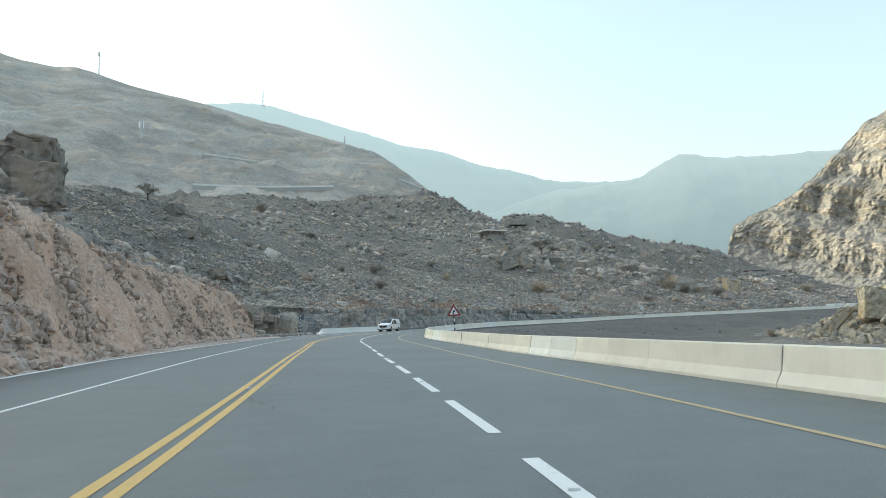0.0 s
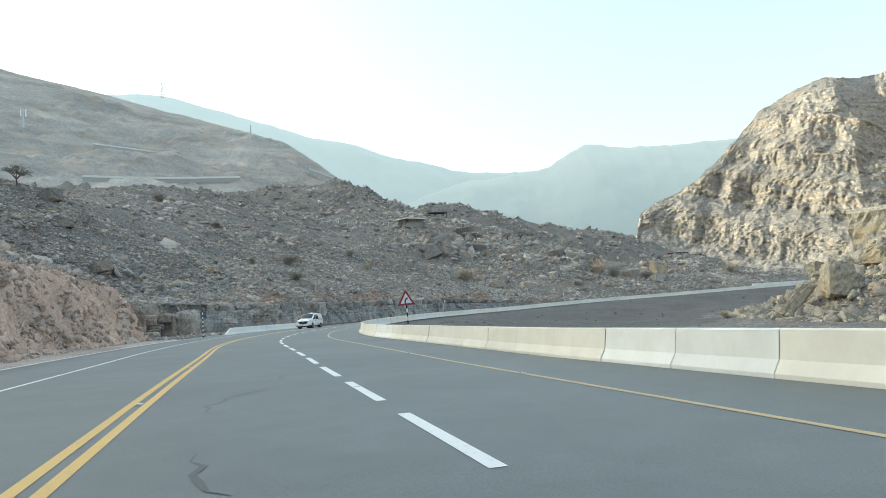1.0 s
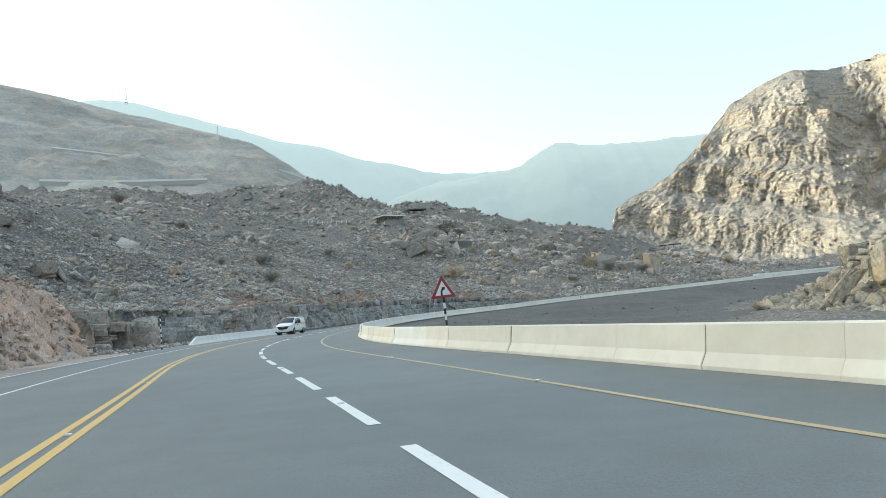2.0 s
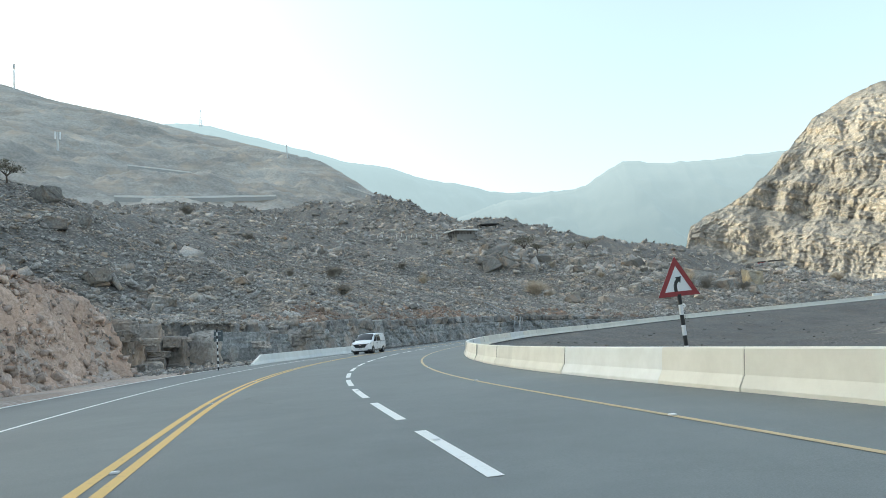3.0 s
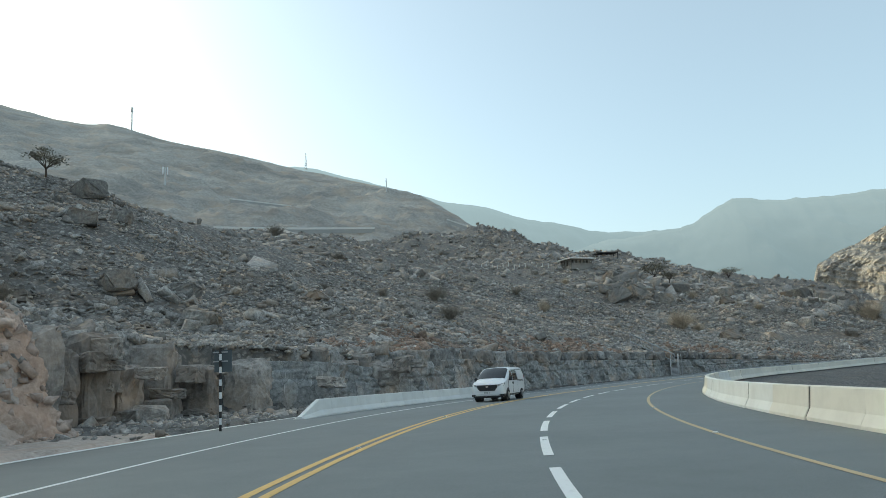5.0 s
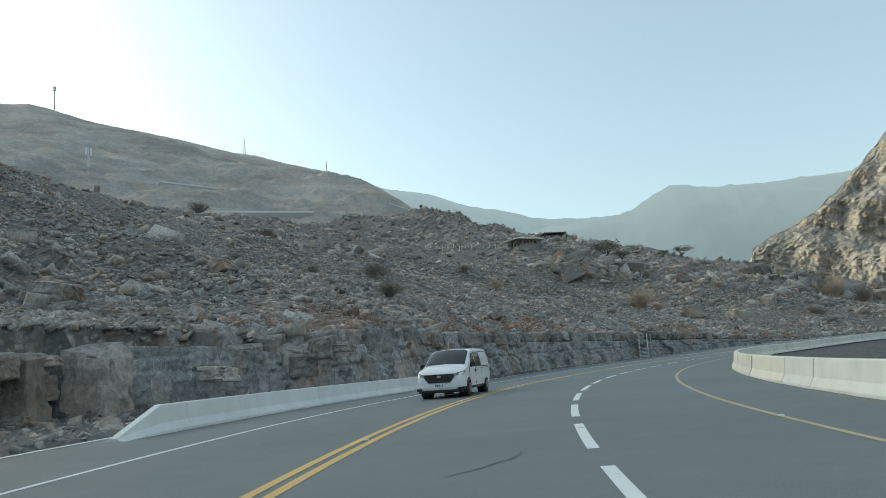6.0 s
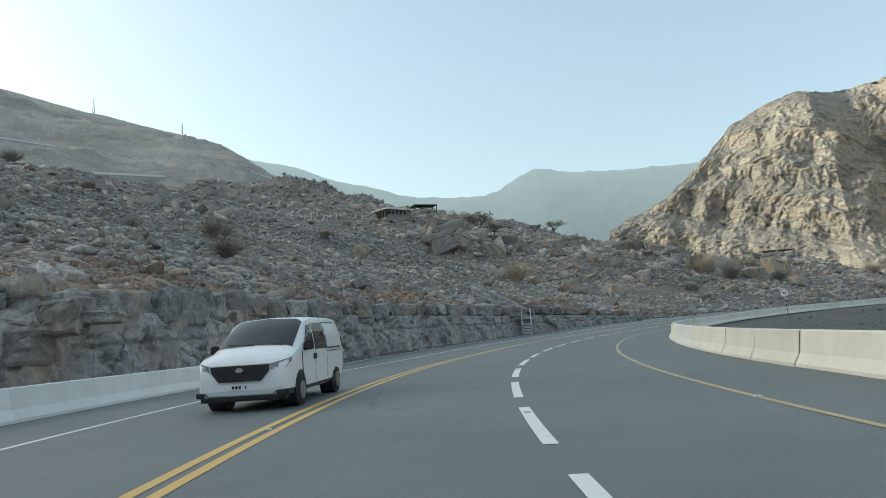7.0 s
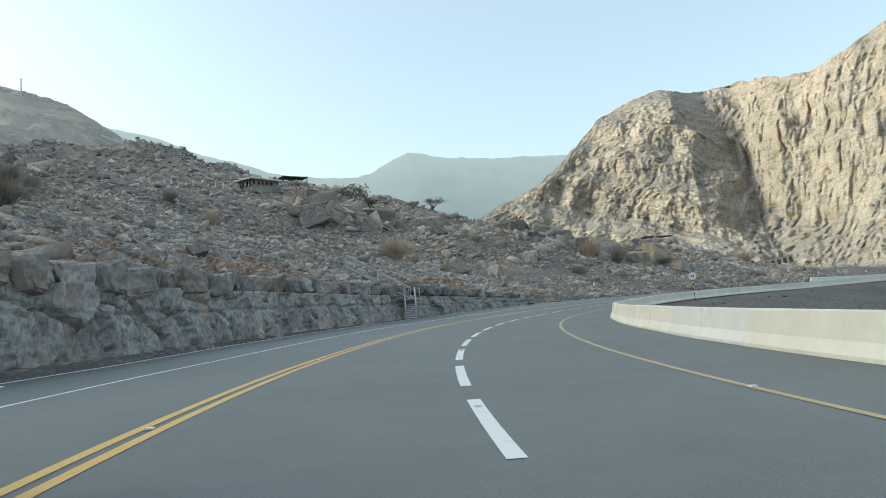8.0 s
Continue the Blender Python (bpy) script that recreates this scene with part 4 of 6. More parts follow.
def cut_face():
    """The pinkish earth and rock cut beside the road, broken into chunks."""
    ss, w = np.arange(-8, 92.5, 0.2), np.linspace(0, 1, 48)
    s, t = np.meshgrid(ss, w)
    d = cut_foot(s) - 0.25 + (cut_run(s) + 1.6) * t
    z = hill_height(s, EDGE_L - d, 0, 0)
    up = t * 9.0
    wob = 0.5 * fbm(s, up, 0, 1.3, 3, 68)
    v1, e1 = cells((s + wob) / 1.5 + 0.3 * up, (up + wob) / 1.5, 61)
    v2, e2 = cells((s + wob) / 0.55 + 3, (up - wob) / 0.5, 64)
    out = 0.6 * v1 - 0.2 * smooth(0.10, 0, e1) + 0.42 * v2 - 0.16 * smooth(0.12, 0, e2) + 0.45 * fbm(s, up, 0, 3.2, 4, 66) + 0.16 * fbm(s, up, 0, 0.45, 2, 67)
    out = (out - 0.1) * 0.6 * smooth(0.0, 0.10, t) * smooth(1.0, 0.9, t) + 0.06
    lat = EDGE_L - d + 0.75 * out
    x, y = road_points(s, lat)
    p = np.stack([x, y, np.interp(s, LINE_S, LINE_Z) - 0.1 + z + 0.6 * out], -1)
    ob = mesh_object("cut_face", p, grid_faces(*s.shape), CUT_ROCK)
    tagged(ob, "pinkish broken earth and rock cut beside the road", "rock face", kind="structure")


CUT_ROCK = stone("cut_rock", (0.310, 0.221, 0.171), (0.560, 0.418, 0.329), (0.760, 0.611, 0.500), 0.5, (0.540, 0.367, 0.270), strength=0.8)
cut_face()
BLOCK_OBJ = stone("face_block_rock", (0.136, 0.135, 0.130), (0.310, 0.301, 0.287), (0.494, 0.478, 0.451), 0.7, (0.414, 0.316, 0.236), vary="object")


def rock_face():
    """The blasted rock wall beside the road, with a course of split blocks along its top."""
    ss = np.arange(105.6, 198, 0.13)
    w = np.linspace(0, 1, 30)
    s, t = np.meshgrid(ss, w)
    high = cut_height(s) - 0.45 - 0.45 * smooth(186, 160, s)
    foot = cut_foot(s)
    z = -0.25 + (high + 0.3) * t
    lean = s + 0.15 * z + 0.25 * fbm(s, z, 0, 1.6, 3, 15)
    v1, e1 = cells(lean / 1.45, z / 2.6 + 0.3, 3)
    v2, e2 = cells(s / 0.62 + 9, z / 0.9, 8)
    facet = vnoise(s / 1.1, z / 1.3, v1 * 40, 19)
    out = 0.55 * v1 - 0.36 * smooth(0.07, 0.0, e1) + 0.16 * v2 - 0.08 * smooth(0.08, 0.0, e2) + 0.10 * facet - 0.12 * (np.abs(z - high * 0.62 - 0.1 * fbm(s, z * 0, 0, 2.5, 3, 41)) < 0.07)
    out = out + 0.09 * fbm(s, z, 0, 0.7, 4, 12, 0.65) + 0.25 * vnoise(s / 6, z * 0, 0, 4)
    out = out + 0.2
    d = foot + 0.75 + 0.45 * t - out
    h = np.interp(s, LINE_S, LINE_H)
    x, y = np.interp(s, LINE_S, LINE_X), np.interp(s, LINE_S, LINE_Y)
    lat = EDGE_L - d
    p = np.stack([x + lat * np.cos(h), y - lat * np.sin(h), np.interp(s, LINE_S, LINE_Z) + z], -1)
    # a top row that runs back into the slope
    back = p[-1].copy()
    lat2 = lat[-1] - 2.2
    back[:, 0], back[:, 1] = x[-1] + lat2 * np.cos(h[-1]), y[-1] - lat2 * np.sin(h[-1])
    p = np.concatenate([p, back[None]])
    face = mesh_object("rock_face", p, grid_faces(len(w) + 1, len(ss)), FACE_ROCK)
    tagged(face, "grey blasted rock face with drill streaks beside the road", "rock face", kind="structure")
    pick = random.Random(3)
    shapes = [block_mesh("rock_block", 60 + k, BLOCK_OBJ, 0.11, 0.15, 2) for k in range(12)]
    s = 104.0
    while s < 186:
        width = pick.choice((0.5, 0.8, 1.1, 1.5, 2.1)) * pick.uniform(0.85, 1.15)
        top = float(cut_height(s)) + 0.10
        high = pick.uniform(0.95, 1.3) * float(np.interp(s, [105, 125, 166, 186], [1.25, 1.0, 0.85, 0.55]))
        ob = new("rock_block", pick.choice(shapes))
        c = on_road(s + width / 2, EDGE_L - float(cut_foot(s)) - 1.48 + pick.uniform(-0.22, 0.12), top - high * 0.5 + pick.uniform(-0.10, 0.08))
        ob.matrix_world = Matrix.Translation(c) @ pose(0, 0, 0, pick.uniform(-5, 5), pick.uniform(-8, 4), road_yaw(s) + pick.uniform(-14, 14)) @ Matrix.Diagonal((1.5, width * 0.97, high, 1))
        ob.parent = face
        s += width
    return face


FACE = rock_face()


def boulder(name, x, y, sx, sy, sz, turn, seed, mat, label, sink=0.2, tipx=0.0, tipy=0.0, levels=2):
    """A single large rock, broken and worn."""
    pick = random.Random(seed * 31 + 5)
    bm = bmesh.new()
    for sx0 in (-1, 1):
        for sy0 in (-1, 1):
            for sz0 in (-1, 1):
                for _ in range(2):
                    bm.verts.new((sx0 * 0.5 * pick.uniform(0.45, 1.0), sy0 * 0.5 * pick.uniform(0.45, 1.0), sz0 * 0.5 * pick.uniform(0.5, 1.0)))
    bmesh.ops.convex_hull(bm, input=bm.verts[:])
    for q in [q for q in bm.verts if not q.link_faces]:
        bm.verts.remove(q)
    bmesh.ops.bevel(bm, geom=bm.edges[:], offset=0.018, segments=1, affect='EDGES')
    bmesh.ops.triangulate(bm, faces=bm.faces[:])
    for _ in range(levels):
        bmesh.ops.subdivide_edges(bm, edges=bm.edges[:], cuts=1, use_grid_fill=True)
    bm.normal_update()
    for k in bm.verts:
        p = k.co * 2.2 + Vector((seed * 3.1, 0, 0))
        bed = abs(((k.co.z + 0.35 * k.co.x) * 6 + 0.6 * noise.noise(p)) % 1.0 - 0.5)
        k.co += k.normal * (noise.noise(p) * 0.035 + noise.noise(p * 3) * 0.03 + noise.noise(p * 8) * 0.014 - 0.03 * (bed < 0.07) - 0.04 * (abs(noise.noise(p * 1.4)) < 0.05))
    me = bpy.data.meshes.new(name)
    bm.to_mesh(me)
    bm.free()
    me.materials.append(mat)
    ob = new(name, me)
    z = float(ground_height(np.array([x]), np.array([y]))[0])
    ob.matrix_world = Matrix.Translation((x, y, z + sz * (0.5 - sink))) @ pose(0, 0, 0, tipx, tipy, turn) @ Matrix.Diagonal((sx, sy, sz, 1))
    return tagged(ob, label, "boulder")


def big_rocks():
    for x, y, sx, sy, sz, turn, k, top in ((-31.4, 55.5, 4.8, 4.6, 6.4, 30, 3, 16.6), (-29.0, 50.5, 4.4, 4.0, 4.4, 70, 7, 13.6), (-34.5, 58.0, 4.0, 4.2, 5.4, 10, 9, 15.4), (-32.0, 51.0, 4.0, 4.0, 5.0, 50, 12, 14.8)):
        z = float(ground_height(np.array([x]), np.array([y]))[0])
        boulder("crag", x, y, sx, sy, sz, turn, k, PALE_BOULDER, "brown weathered rock crag above the earth cut", max(0.05, 1.0 - (top - z) / sz), levels=3)
    # slabs on the boulder slope
    for x, y, sx, sy, sz, turn, tx, ty, k, sink in ((54.2, 101.1, 6.0, 2.6, 1.8, -35, 0, -50, 5, -0.5), (57.6, 97.2, 4.4, 4.0, 4.6, 80, 8, 12, 9, 0.1), (64.0, 93.5, 6.5, 4.0, 4.4, 20, 6, -30, 13, 0.1), (62.0, 106.0, 4.0, 3.0, 3.2, 70, 10, 15, 3, 0.2),
                                           (76.0, 112.5, 11.0, 8.0, 8.6, 30, 0, 0, 11, 0.12), (84.0, 108.0, 10.0, 8.0, 9.0, 50, 4, 6, 15, 0.2), (68.5, 117.0, 3.4, 3.0, 4.0, 10, 5, 4, 7, 0.2), (67.0, 102.0, 4.2, 3.4, 3.0, 100, 5, 0, 1, 0.2), (61.0, 112.0, 2.6, 2.0, 1.8, 100, 5, 0, 2, 0.2), (56.0, 108.0, 2.2, 1.6, 1.4, 40, 5, 10, 6, 0.2)):
        boulder("boulder", x, y, sx, sy, sz, turn, k, PILE_BOULDER, "sunlit tan boulder lying on the broken slope", sink, tx, ty, levels=3 if sx > 4 else 2)
    # rocks of the knoll and the slope beyond the bend
    rows = ((21, 228, 6, 5, 4, 4), (26, 231, 7, 4, 3.6, 6), (31, 226, 4.6, 4, 4, 8), (22, 239, 7, 5, 3.2, 2), (29, 241, 5, 4, 2.6, 10), (36, 238, 6, 5, 3.6, 12), (46, 236, 5, 4, 3, 14),
            (43, 224, 3.6, 3, 2.2, 0), (57, 222, 6.5, 4, 4.2, 5), (66, 222, 7.5, 4.5, 4.6, 3), (70, 214, 6.5, 4.2, 4.4, 8), (74, 208, 5.5, 4.0, 3.8, 1), (62, 228, 6.0, 4.5, 3.6, 12), (79, 204, 4.0, 3.2, 2.6, 6), (61, 217, 6, 3.4, 3.8, 7), (64, 211, 4.6, 2.6, 3.4, 9), (51, 205, 3.6, 3, 2.4, 3), (33, 194, 4.2, 3.2, 2.6, 1), (37, 203, 3.4, 2.2, 2, 11),
            (27, 205, 3.2, 2.2, 1.6, 13), (41, 196, 3, 2.6, 1.8, 15), (56, 199, 3.2, 2.4, 2, 2), (-33.5, 124, 3.4, 2.6, 1.7, 4), (-37, 119, 3.6, 2.6, 2, 6), (-30, 118.5, 3.2, 2.2, 1.6, 8), (-45, 128, 3, 2.4, 2, 10),
            (-52, 141, 3.4, 3, 2.4, 12), (-44, 133, 2.6, 2.2, 1.6, 14), (-24, 131, 2.2, 1.6, 1.1, 0))
    for n, (x, y, sx, sy, sz, k) in enumerate(rows):
        boulder("boulder", x, y, sx, sy, sz, 37 * n, k, BOULDER_ROCK, "large grey boulder on the stony slope", 0.38, (n * 7) % 31 - 15, (n * 11) % 37 - 18)
    boulder("boulder", 87.0, 219.5, 5.4, 4.4, 6.4, 20, 9, PILE_BOULDER, "tall tan boulder with a pale broken face", 0.12)
    # the blocks that stand in the rock bay: squared masses with smaller pieces stacked on and between them
    shapes = [block_mesh("rock_block", 90 + k, BAY_ROCK, 0.07, 0.11, 3) for k in range(6)]
    rows = [(108.2, 7.6, 4.0, 2.9, 3.2, 6), (105.2, 8.6, 3.2, 2.0, 3.3, -8), (102.6, 9.8, 2.6, 1.9, 3.0, 4), (100.4, 10.8, 3.0, 1.9, 4.4, 12), (98.2, 11.2, 3.2, 2.0, 3.4, -5), (95.8, 11.0, 3.0, 2.2, 4.5, 3), (93.4, 10.6, 2.8, 2.2, 4.2, 9), (91.2, 9.4, 2.4, 2.4, 4.4, -14),
            (99.0, 9.4, 1.4, 1.3, 1.2, 30), (103.0, 12.9, 3.0, 2.6, 4.6, 20), (99.8, 13.6, 3.0, 2.4, 4.4, -9), (96.0, 13.8, 3.2, 2.8, 4.8, 3), (92.6, 13.2, 3.0, 2.4, 4.9, 14), (111.2, 2.9, 2.6, 2.2, 3.0, 4), (109.6, 4.9, 3.0, 2.4, 3.1, -18), (107.0, 9.2, 2.6, 2.2, 3.6, 10)]
    pick = random.Random(8)
    for k in range(26):
        s = pick.uniform(90.5, 111.5)
        high = pick.uniform(0.5, 1.1)
        rows.append((s, float(cut_foot(s)) - 1.6 + pick.uniform(-0.5, 1.2), pick.uniform(0.9, 1.6), pick.uniform(0.8, 1.6), high, pick.uniform(-25, 25), pick.uniform(0.0, 3.2)))
    for n, (s, d, sx, sy, sz, turn, *lift) in enumerate(rows):
        ob = new("rock_block", shapes[n % 6])
        c = on_road(s, EDGE_L - d - sx * 0.3, sz * 0.45 - 0.15 + (lift[0] if lift else 0))
        if lift and lift[0] < 0.8:
            c.z = on_road(s, EDGE_L - d).z + sz * 0.35 - 0.2
        ob.matrix_world = Matrix.Translation(c) @ pose(0, 0, 0, (n % 3) * 3 - 3, (n % 4) * 3 - 4, road_yaw(s) + turn) @ Matrix.Diagonal((sx, sy, sz, 1))
        tagged(ob, "split grey rock wedged into the road cut" if lift else "massive squared grey rock block in the road cut", "rock", "rock blocks of the bay")


def single_stones():
    """The stones nearest to the road, each one by itself."""
    rng = random.Random(23)
    meshes = []
    for k in range(10):
        v, f = (SHAPES + BIG_SHAPES)[k * 2]
        me = bpy.data.meshes.new("rock")
        me.from_pydata([tuple(q) for q in v], [], [tuple(int(i) for i in q) for q in f])
        me.materials.append(BOULDER_ROCK)
        meshes.append(me)
    at = []
    for k in range(290):
        s = rng.uniform(98, 185) if k < 200 else rng.uniform(84, 104)
        d = float(cut_foot(s) + cut_run(s)) + (rng.uniform(0.2, 7.0) if k < 200 else rng.uniform(0.5, 9.0))
        at.append(on_road(s, EDGE_L - d))
    heights = ground_height(np.array([q.x for q in at]), np.array([q.y for q in at]))
    for q, z in zip(at, heights):
        size = min(1.3, 0.42 * math.exp(rng.gauss(0, 0.4)))
        ob = new("rock", rng.choice(meshes))
        ob.parent = GROUND
        ob.matrix_world = Matrix.Translation((q.x, q.y, z + 0.08 * size)) @ pose(0, 0, 0, rng.gauss(0, 16), rng.gauss(0, 16), rng.uniform(0, 360)) @ Matrix.Diagonal((size * 1.2, size * 1.2, size * rng.uniform(0.8, 1.5), 1))


BAY_ROCK = stone("bay_rock", (0.156, 0.144, 0.131), (0.344, 0.315, 0.285), (0.550, 0.510, 0.463), 0.8, (0.481, 0.369, 0.281), vary="object")
PALE_BOULDER = stone("pale_boulder", (0.128, 0.114, 0.101), (0.255, 0.229, 0.202), (0.391, 0.370, 0.331), 1.1, (0.340, 0.264, 0.193))
PILE_BOULDER = stone("pile_boulder", (0.2, 0.18, 0.145), (0.38, 0.34, 0.27), (0.55, 0.5, 0.4), 1.0, (0.5, 0.38, 0.22))
big_rocks()
single_stones()

# ---------------------------------------------------------------- small helpers for things


def box(bm, cx, cy, cz, sx, sy, sz, bevel=0.0, m=None):
    r = bmesh.ops.create_cube(bm, size=1.0)
    for v in r["verts"]:
        v.co = Vector((cx + v.co.x * sx, cy + v.co.y * sy, cz + v.co.z * sz))
    if m is not None:
        bmesh.ops.transform(bm, matrix=m, verts=r["verts"])
    if bevel:
        edges = list({e for v in r["verts"] for e in v.link_edges})
        bmesh.ops.bevel(bm, geom=edges, offset=bevel, segments=2, affect='EDGES')
    return bm


def rod(bm, a, b, r0, r1=None, sides=8):
    """A tapered rod from a to b."""
    a, b = Vector(a), Vector(b)
    d = b - a
    q = d.to_track_quat('Z', 'Y').to_matrix().to_4x4()
    bmesh.ops.create_cone(bm, cap_ends=True, cap_tris=False, segments=sides, radius1=r0, radius2=r0 if r1 is None else r1, depth=d.length,
                          matrix=Matrix.Translation((a + b) / 2) @ q)
    return bm


def thing(name, m, label, category, group=""):
    ob = new(name)
    ob.matrix_world = m
    return tagged(ob, label, category, group)


def poly(bm, pts, thick, axis=(0, 1, 0)):
    """A flat plate with the given outline and a thickness along axis."""
    vs = [bm.verts.new(p) for p in pts]
    f = bm.faces.new(vs)
    r = bmesh.ops.extrude_face_region(bm, geom=[f])
    bmesh.ops.translate(bm, verts=[g for g in r["geom"] if isinstance(g, bmesh.types.BMVert)], vec=Vector(axis) * thick)
    bmesh.ops.recalc_face_normals(bm, faces=bm.faces[:])
    return bm


BLACK = make_plain("black_paint", (0.02, 0.02, 0.022), 0.5)
SIGN_WHITE = make_plain("sign_white", (0.8, 0.8, 0.8), 0.45, 0, 0.06)
SIGN_RED = make_plain("sign_red", (0.28, 0.03, 0.035), 0.45)
SIGN_BACK = make_plain("sign_back", (0.12, 0.14, 0.15), 0.5, 0.4)
STEEL = make_plain("galvanised_steel", (0.5, 0.51, 0.52), 0.45, 0.7)
WHITE_BODY = make_plain("white_car_paint", (0.82, 0.83, 0.84), 0.22, 0, 0.03, 3.0)
TRIM_BLACK = make_plain("black_plastic", (0.025, 0.026, 0.028), 0.55)
RUBBER = make_plain("tyre_rubber", (0.02, 0.02, 0.02), 0.85)
RIM = make_plain("wheel_silver", (0.34, 0.345, 0.35), 0.4, 0.7)
CHROME = make_plain("chrome", (0.75, 0.76, 0.78), 0.12, 1.0, 0.02)


def make_glass(name, colour, rough=0.04):
    m, nt, b = material(name, rough)
    b.inputs["Base Color"].default_value = (*colour, 1)
    b.inputs["IOR"].default_value = 1.5
    b.inputs["Specular IOR Level"].default_value = 0.5
    return m


CAR_GLASS = make_glass("dark_car_glass", (0.012, 0.014, 0.016))
LAMP_GLASS = make_glass("headlamp_lens", (0.25, 0.26, 0.27), 0.1)

# ---------------------------------------------------------------- posts and signs


def banded_post(ob, height, radius, bands, first_black=True):
    """A post of alternating black and white bands, each a part."""
    step = height / bands
    for k in range(bands):
        bm = rod(bmesh.new(), (0, 0, k * step), (0, 0, (k + 1) * step - 0.002), radius, sides=12)
        part("band", bm, BLACK if (k % 2 == 0) == first_black else SIGN_WHITE, ob)


def triangle(r, y, lift):
    return [(r * math.sin(radians(a)), y, lift + r * math.cos(radians(a))) for a in (0, 120, 240)]


def warning_sign():
    p = on_road(53.6, 10.60)
    z = float(ground_height(np.array([p.x]), np.array([p.y]))[0])
    ob = thing("warning_sign", pose(p.x, p.y, z, 0, -2.0, 8), "red-bordered triangular bend sign with black arrow on a banded post", "road sign")
    banded_post(ob, 2.05, 0.045, 9)
    r, lift = 0.585, 2.25 - z + p.z - 0.05
    part("plate", poly(bmesh.new(), triangle(r, 0.0, lift - 0.12), 0.012), SIGN_WHITE, ob)
    # the border, three bars mitred round the plate
    out, inn = triangle(r + 0.01, -0.012, lift - 0.12), triangle(r * 0.66, -0.012, lift - 0.12)
    bm = bmesh.new()
    for i in range(3):
        j = (i + 1) % 3
        poly(bm, [out[i], out[j], inn[j], inn[i]], 0.010)
    part("border", bm, SIGN_RED, ob, "dark red border")
    # bent arrow
    bm = bmesh.new()
    c, rr, w = Vector((0.11, -0.012, lift - 0.20)), 0.17, 0.040
    pts = [Vector((c.x - rr, 0, c.z - 0.17))] + [Vector((c.x - rr * math.cos(radians(a)), 0, c.z + rr * math.sin(radians(a)))) for a in range(0, 66, 11)]
    for a, b in zip(pts, pts[1:]):
        d = (b - a).normalized()
        n = Vector((-d.z, 0, d.x)) * w
        poly(bm, [tuple(q + Vector((0, -0.004, 0))) for q in (a - n, b - n, b + n, a + n)], 0.006)
    e, d = pts[-1], (pts[-1] - pts[-2]).normalized()
    n = Vector((-d.z, 0, d.x))
    poly(bm, [tuple(q + Vector((0, -0.004, 0))) for q in (e - n * 0.09, e + d * 0.12, e + n * 0.09)], 0.006)
    part("arrow", bm, BLACK, ob, "black bent arrow")


def sign_from_behind():
    p = on_road(88.0, -6.95)
    ob = thing("road_sign", pose(p.x, p.y, p.z, 0, 0, 2), "dark back of a road sign on a black-and-white post", "road sign")
    banded_post(ob, 2.7, 0.045, 13)
    part("plate", poly(bmesh.new(), [(-0.22, 0.05, 1.9), (0.36, 0.05, 1.9), (0.36, 0.05, 2.62), (-0.22, 0.05, 2.62)], 0.015), SIGN_BACK, ob, "dark grey sign back")
    bm = box(bmesh.new(), 0, 0.0, 2.25, 0.5, 0.03, 0.04)
    box(bm, 0, 0.0, 2.55, 0.5, 0.03, 0.04)
    part("bracket", bm, STEEL, ob)


def disc_sign():
    p = on_road(183.8, 10.2)
    z = float(ground_height(np.array([p.x]), np.array([p.y]))[0])
    ob = thing("speed_sign", pose(p.x, p.y, z, 0, -3, -30), "round white road sign on a black and white banded post", "road sign")
    top = 2.0 + (p.z - z)
    banded_post(ob, top, 0.045, 9)
    bm = rod(bmesh.new(), (0, -0.03, top + 0.22), (0, -0.05, top + 0.22), 0.37, sides=32)
    part("disc", bm, SIGN_WHITE, ob, "white disc")
    bm = box(bmesh.new(), -0.09, -0.056, top + 0.25, 0.1, 0.008, 0.2)
    box(bm, 0.09, -0.056, top + 0.2, 0.1, 0.008, 0.2)
    part("lettering", bm, BLACK, ob, "dark unreadable marks")


def delineators():
    rows = ((196.5, -8.2, 2.2), (262.0, -9.4, 1.9), (300.0, -9.4, 1.9))
    for s, lat, high in rows:
        p = on_road(s, lat)
        ob = thing("marker_post", pose(p.x, p.y, p.z, 0, -2, road_yaw(s)), "slim black and white banded marker post with a pale pointed top", "marker post", "marker posts")
        banded_post(ob, high * 0.72, 0.05, 7)
        part("top", poly(bmesh.new(), [(-0.14, -0.02, high * 0.72), (0.14, -0.02, high * 0.72), (0.0, -0.02, high)], 0.03), SIGN_WHITE, ob, "pale pointed top")


warning_sign()
sign_from_behind()
disc_sign()
delineators()

# ---------------------------------------------------------------- the van


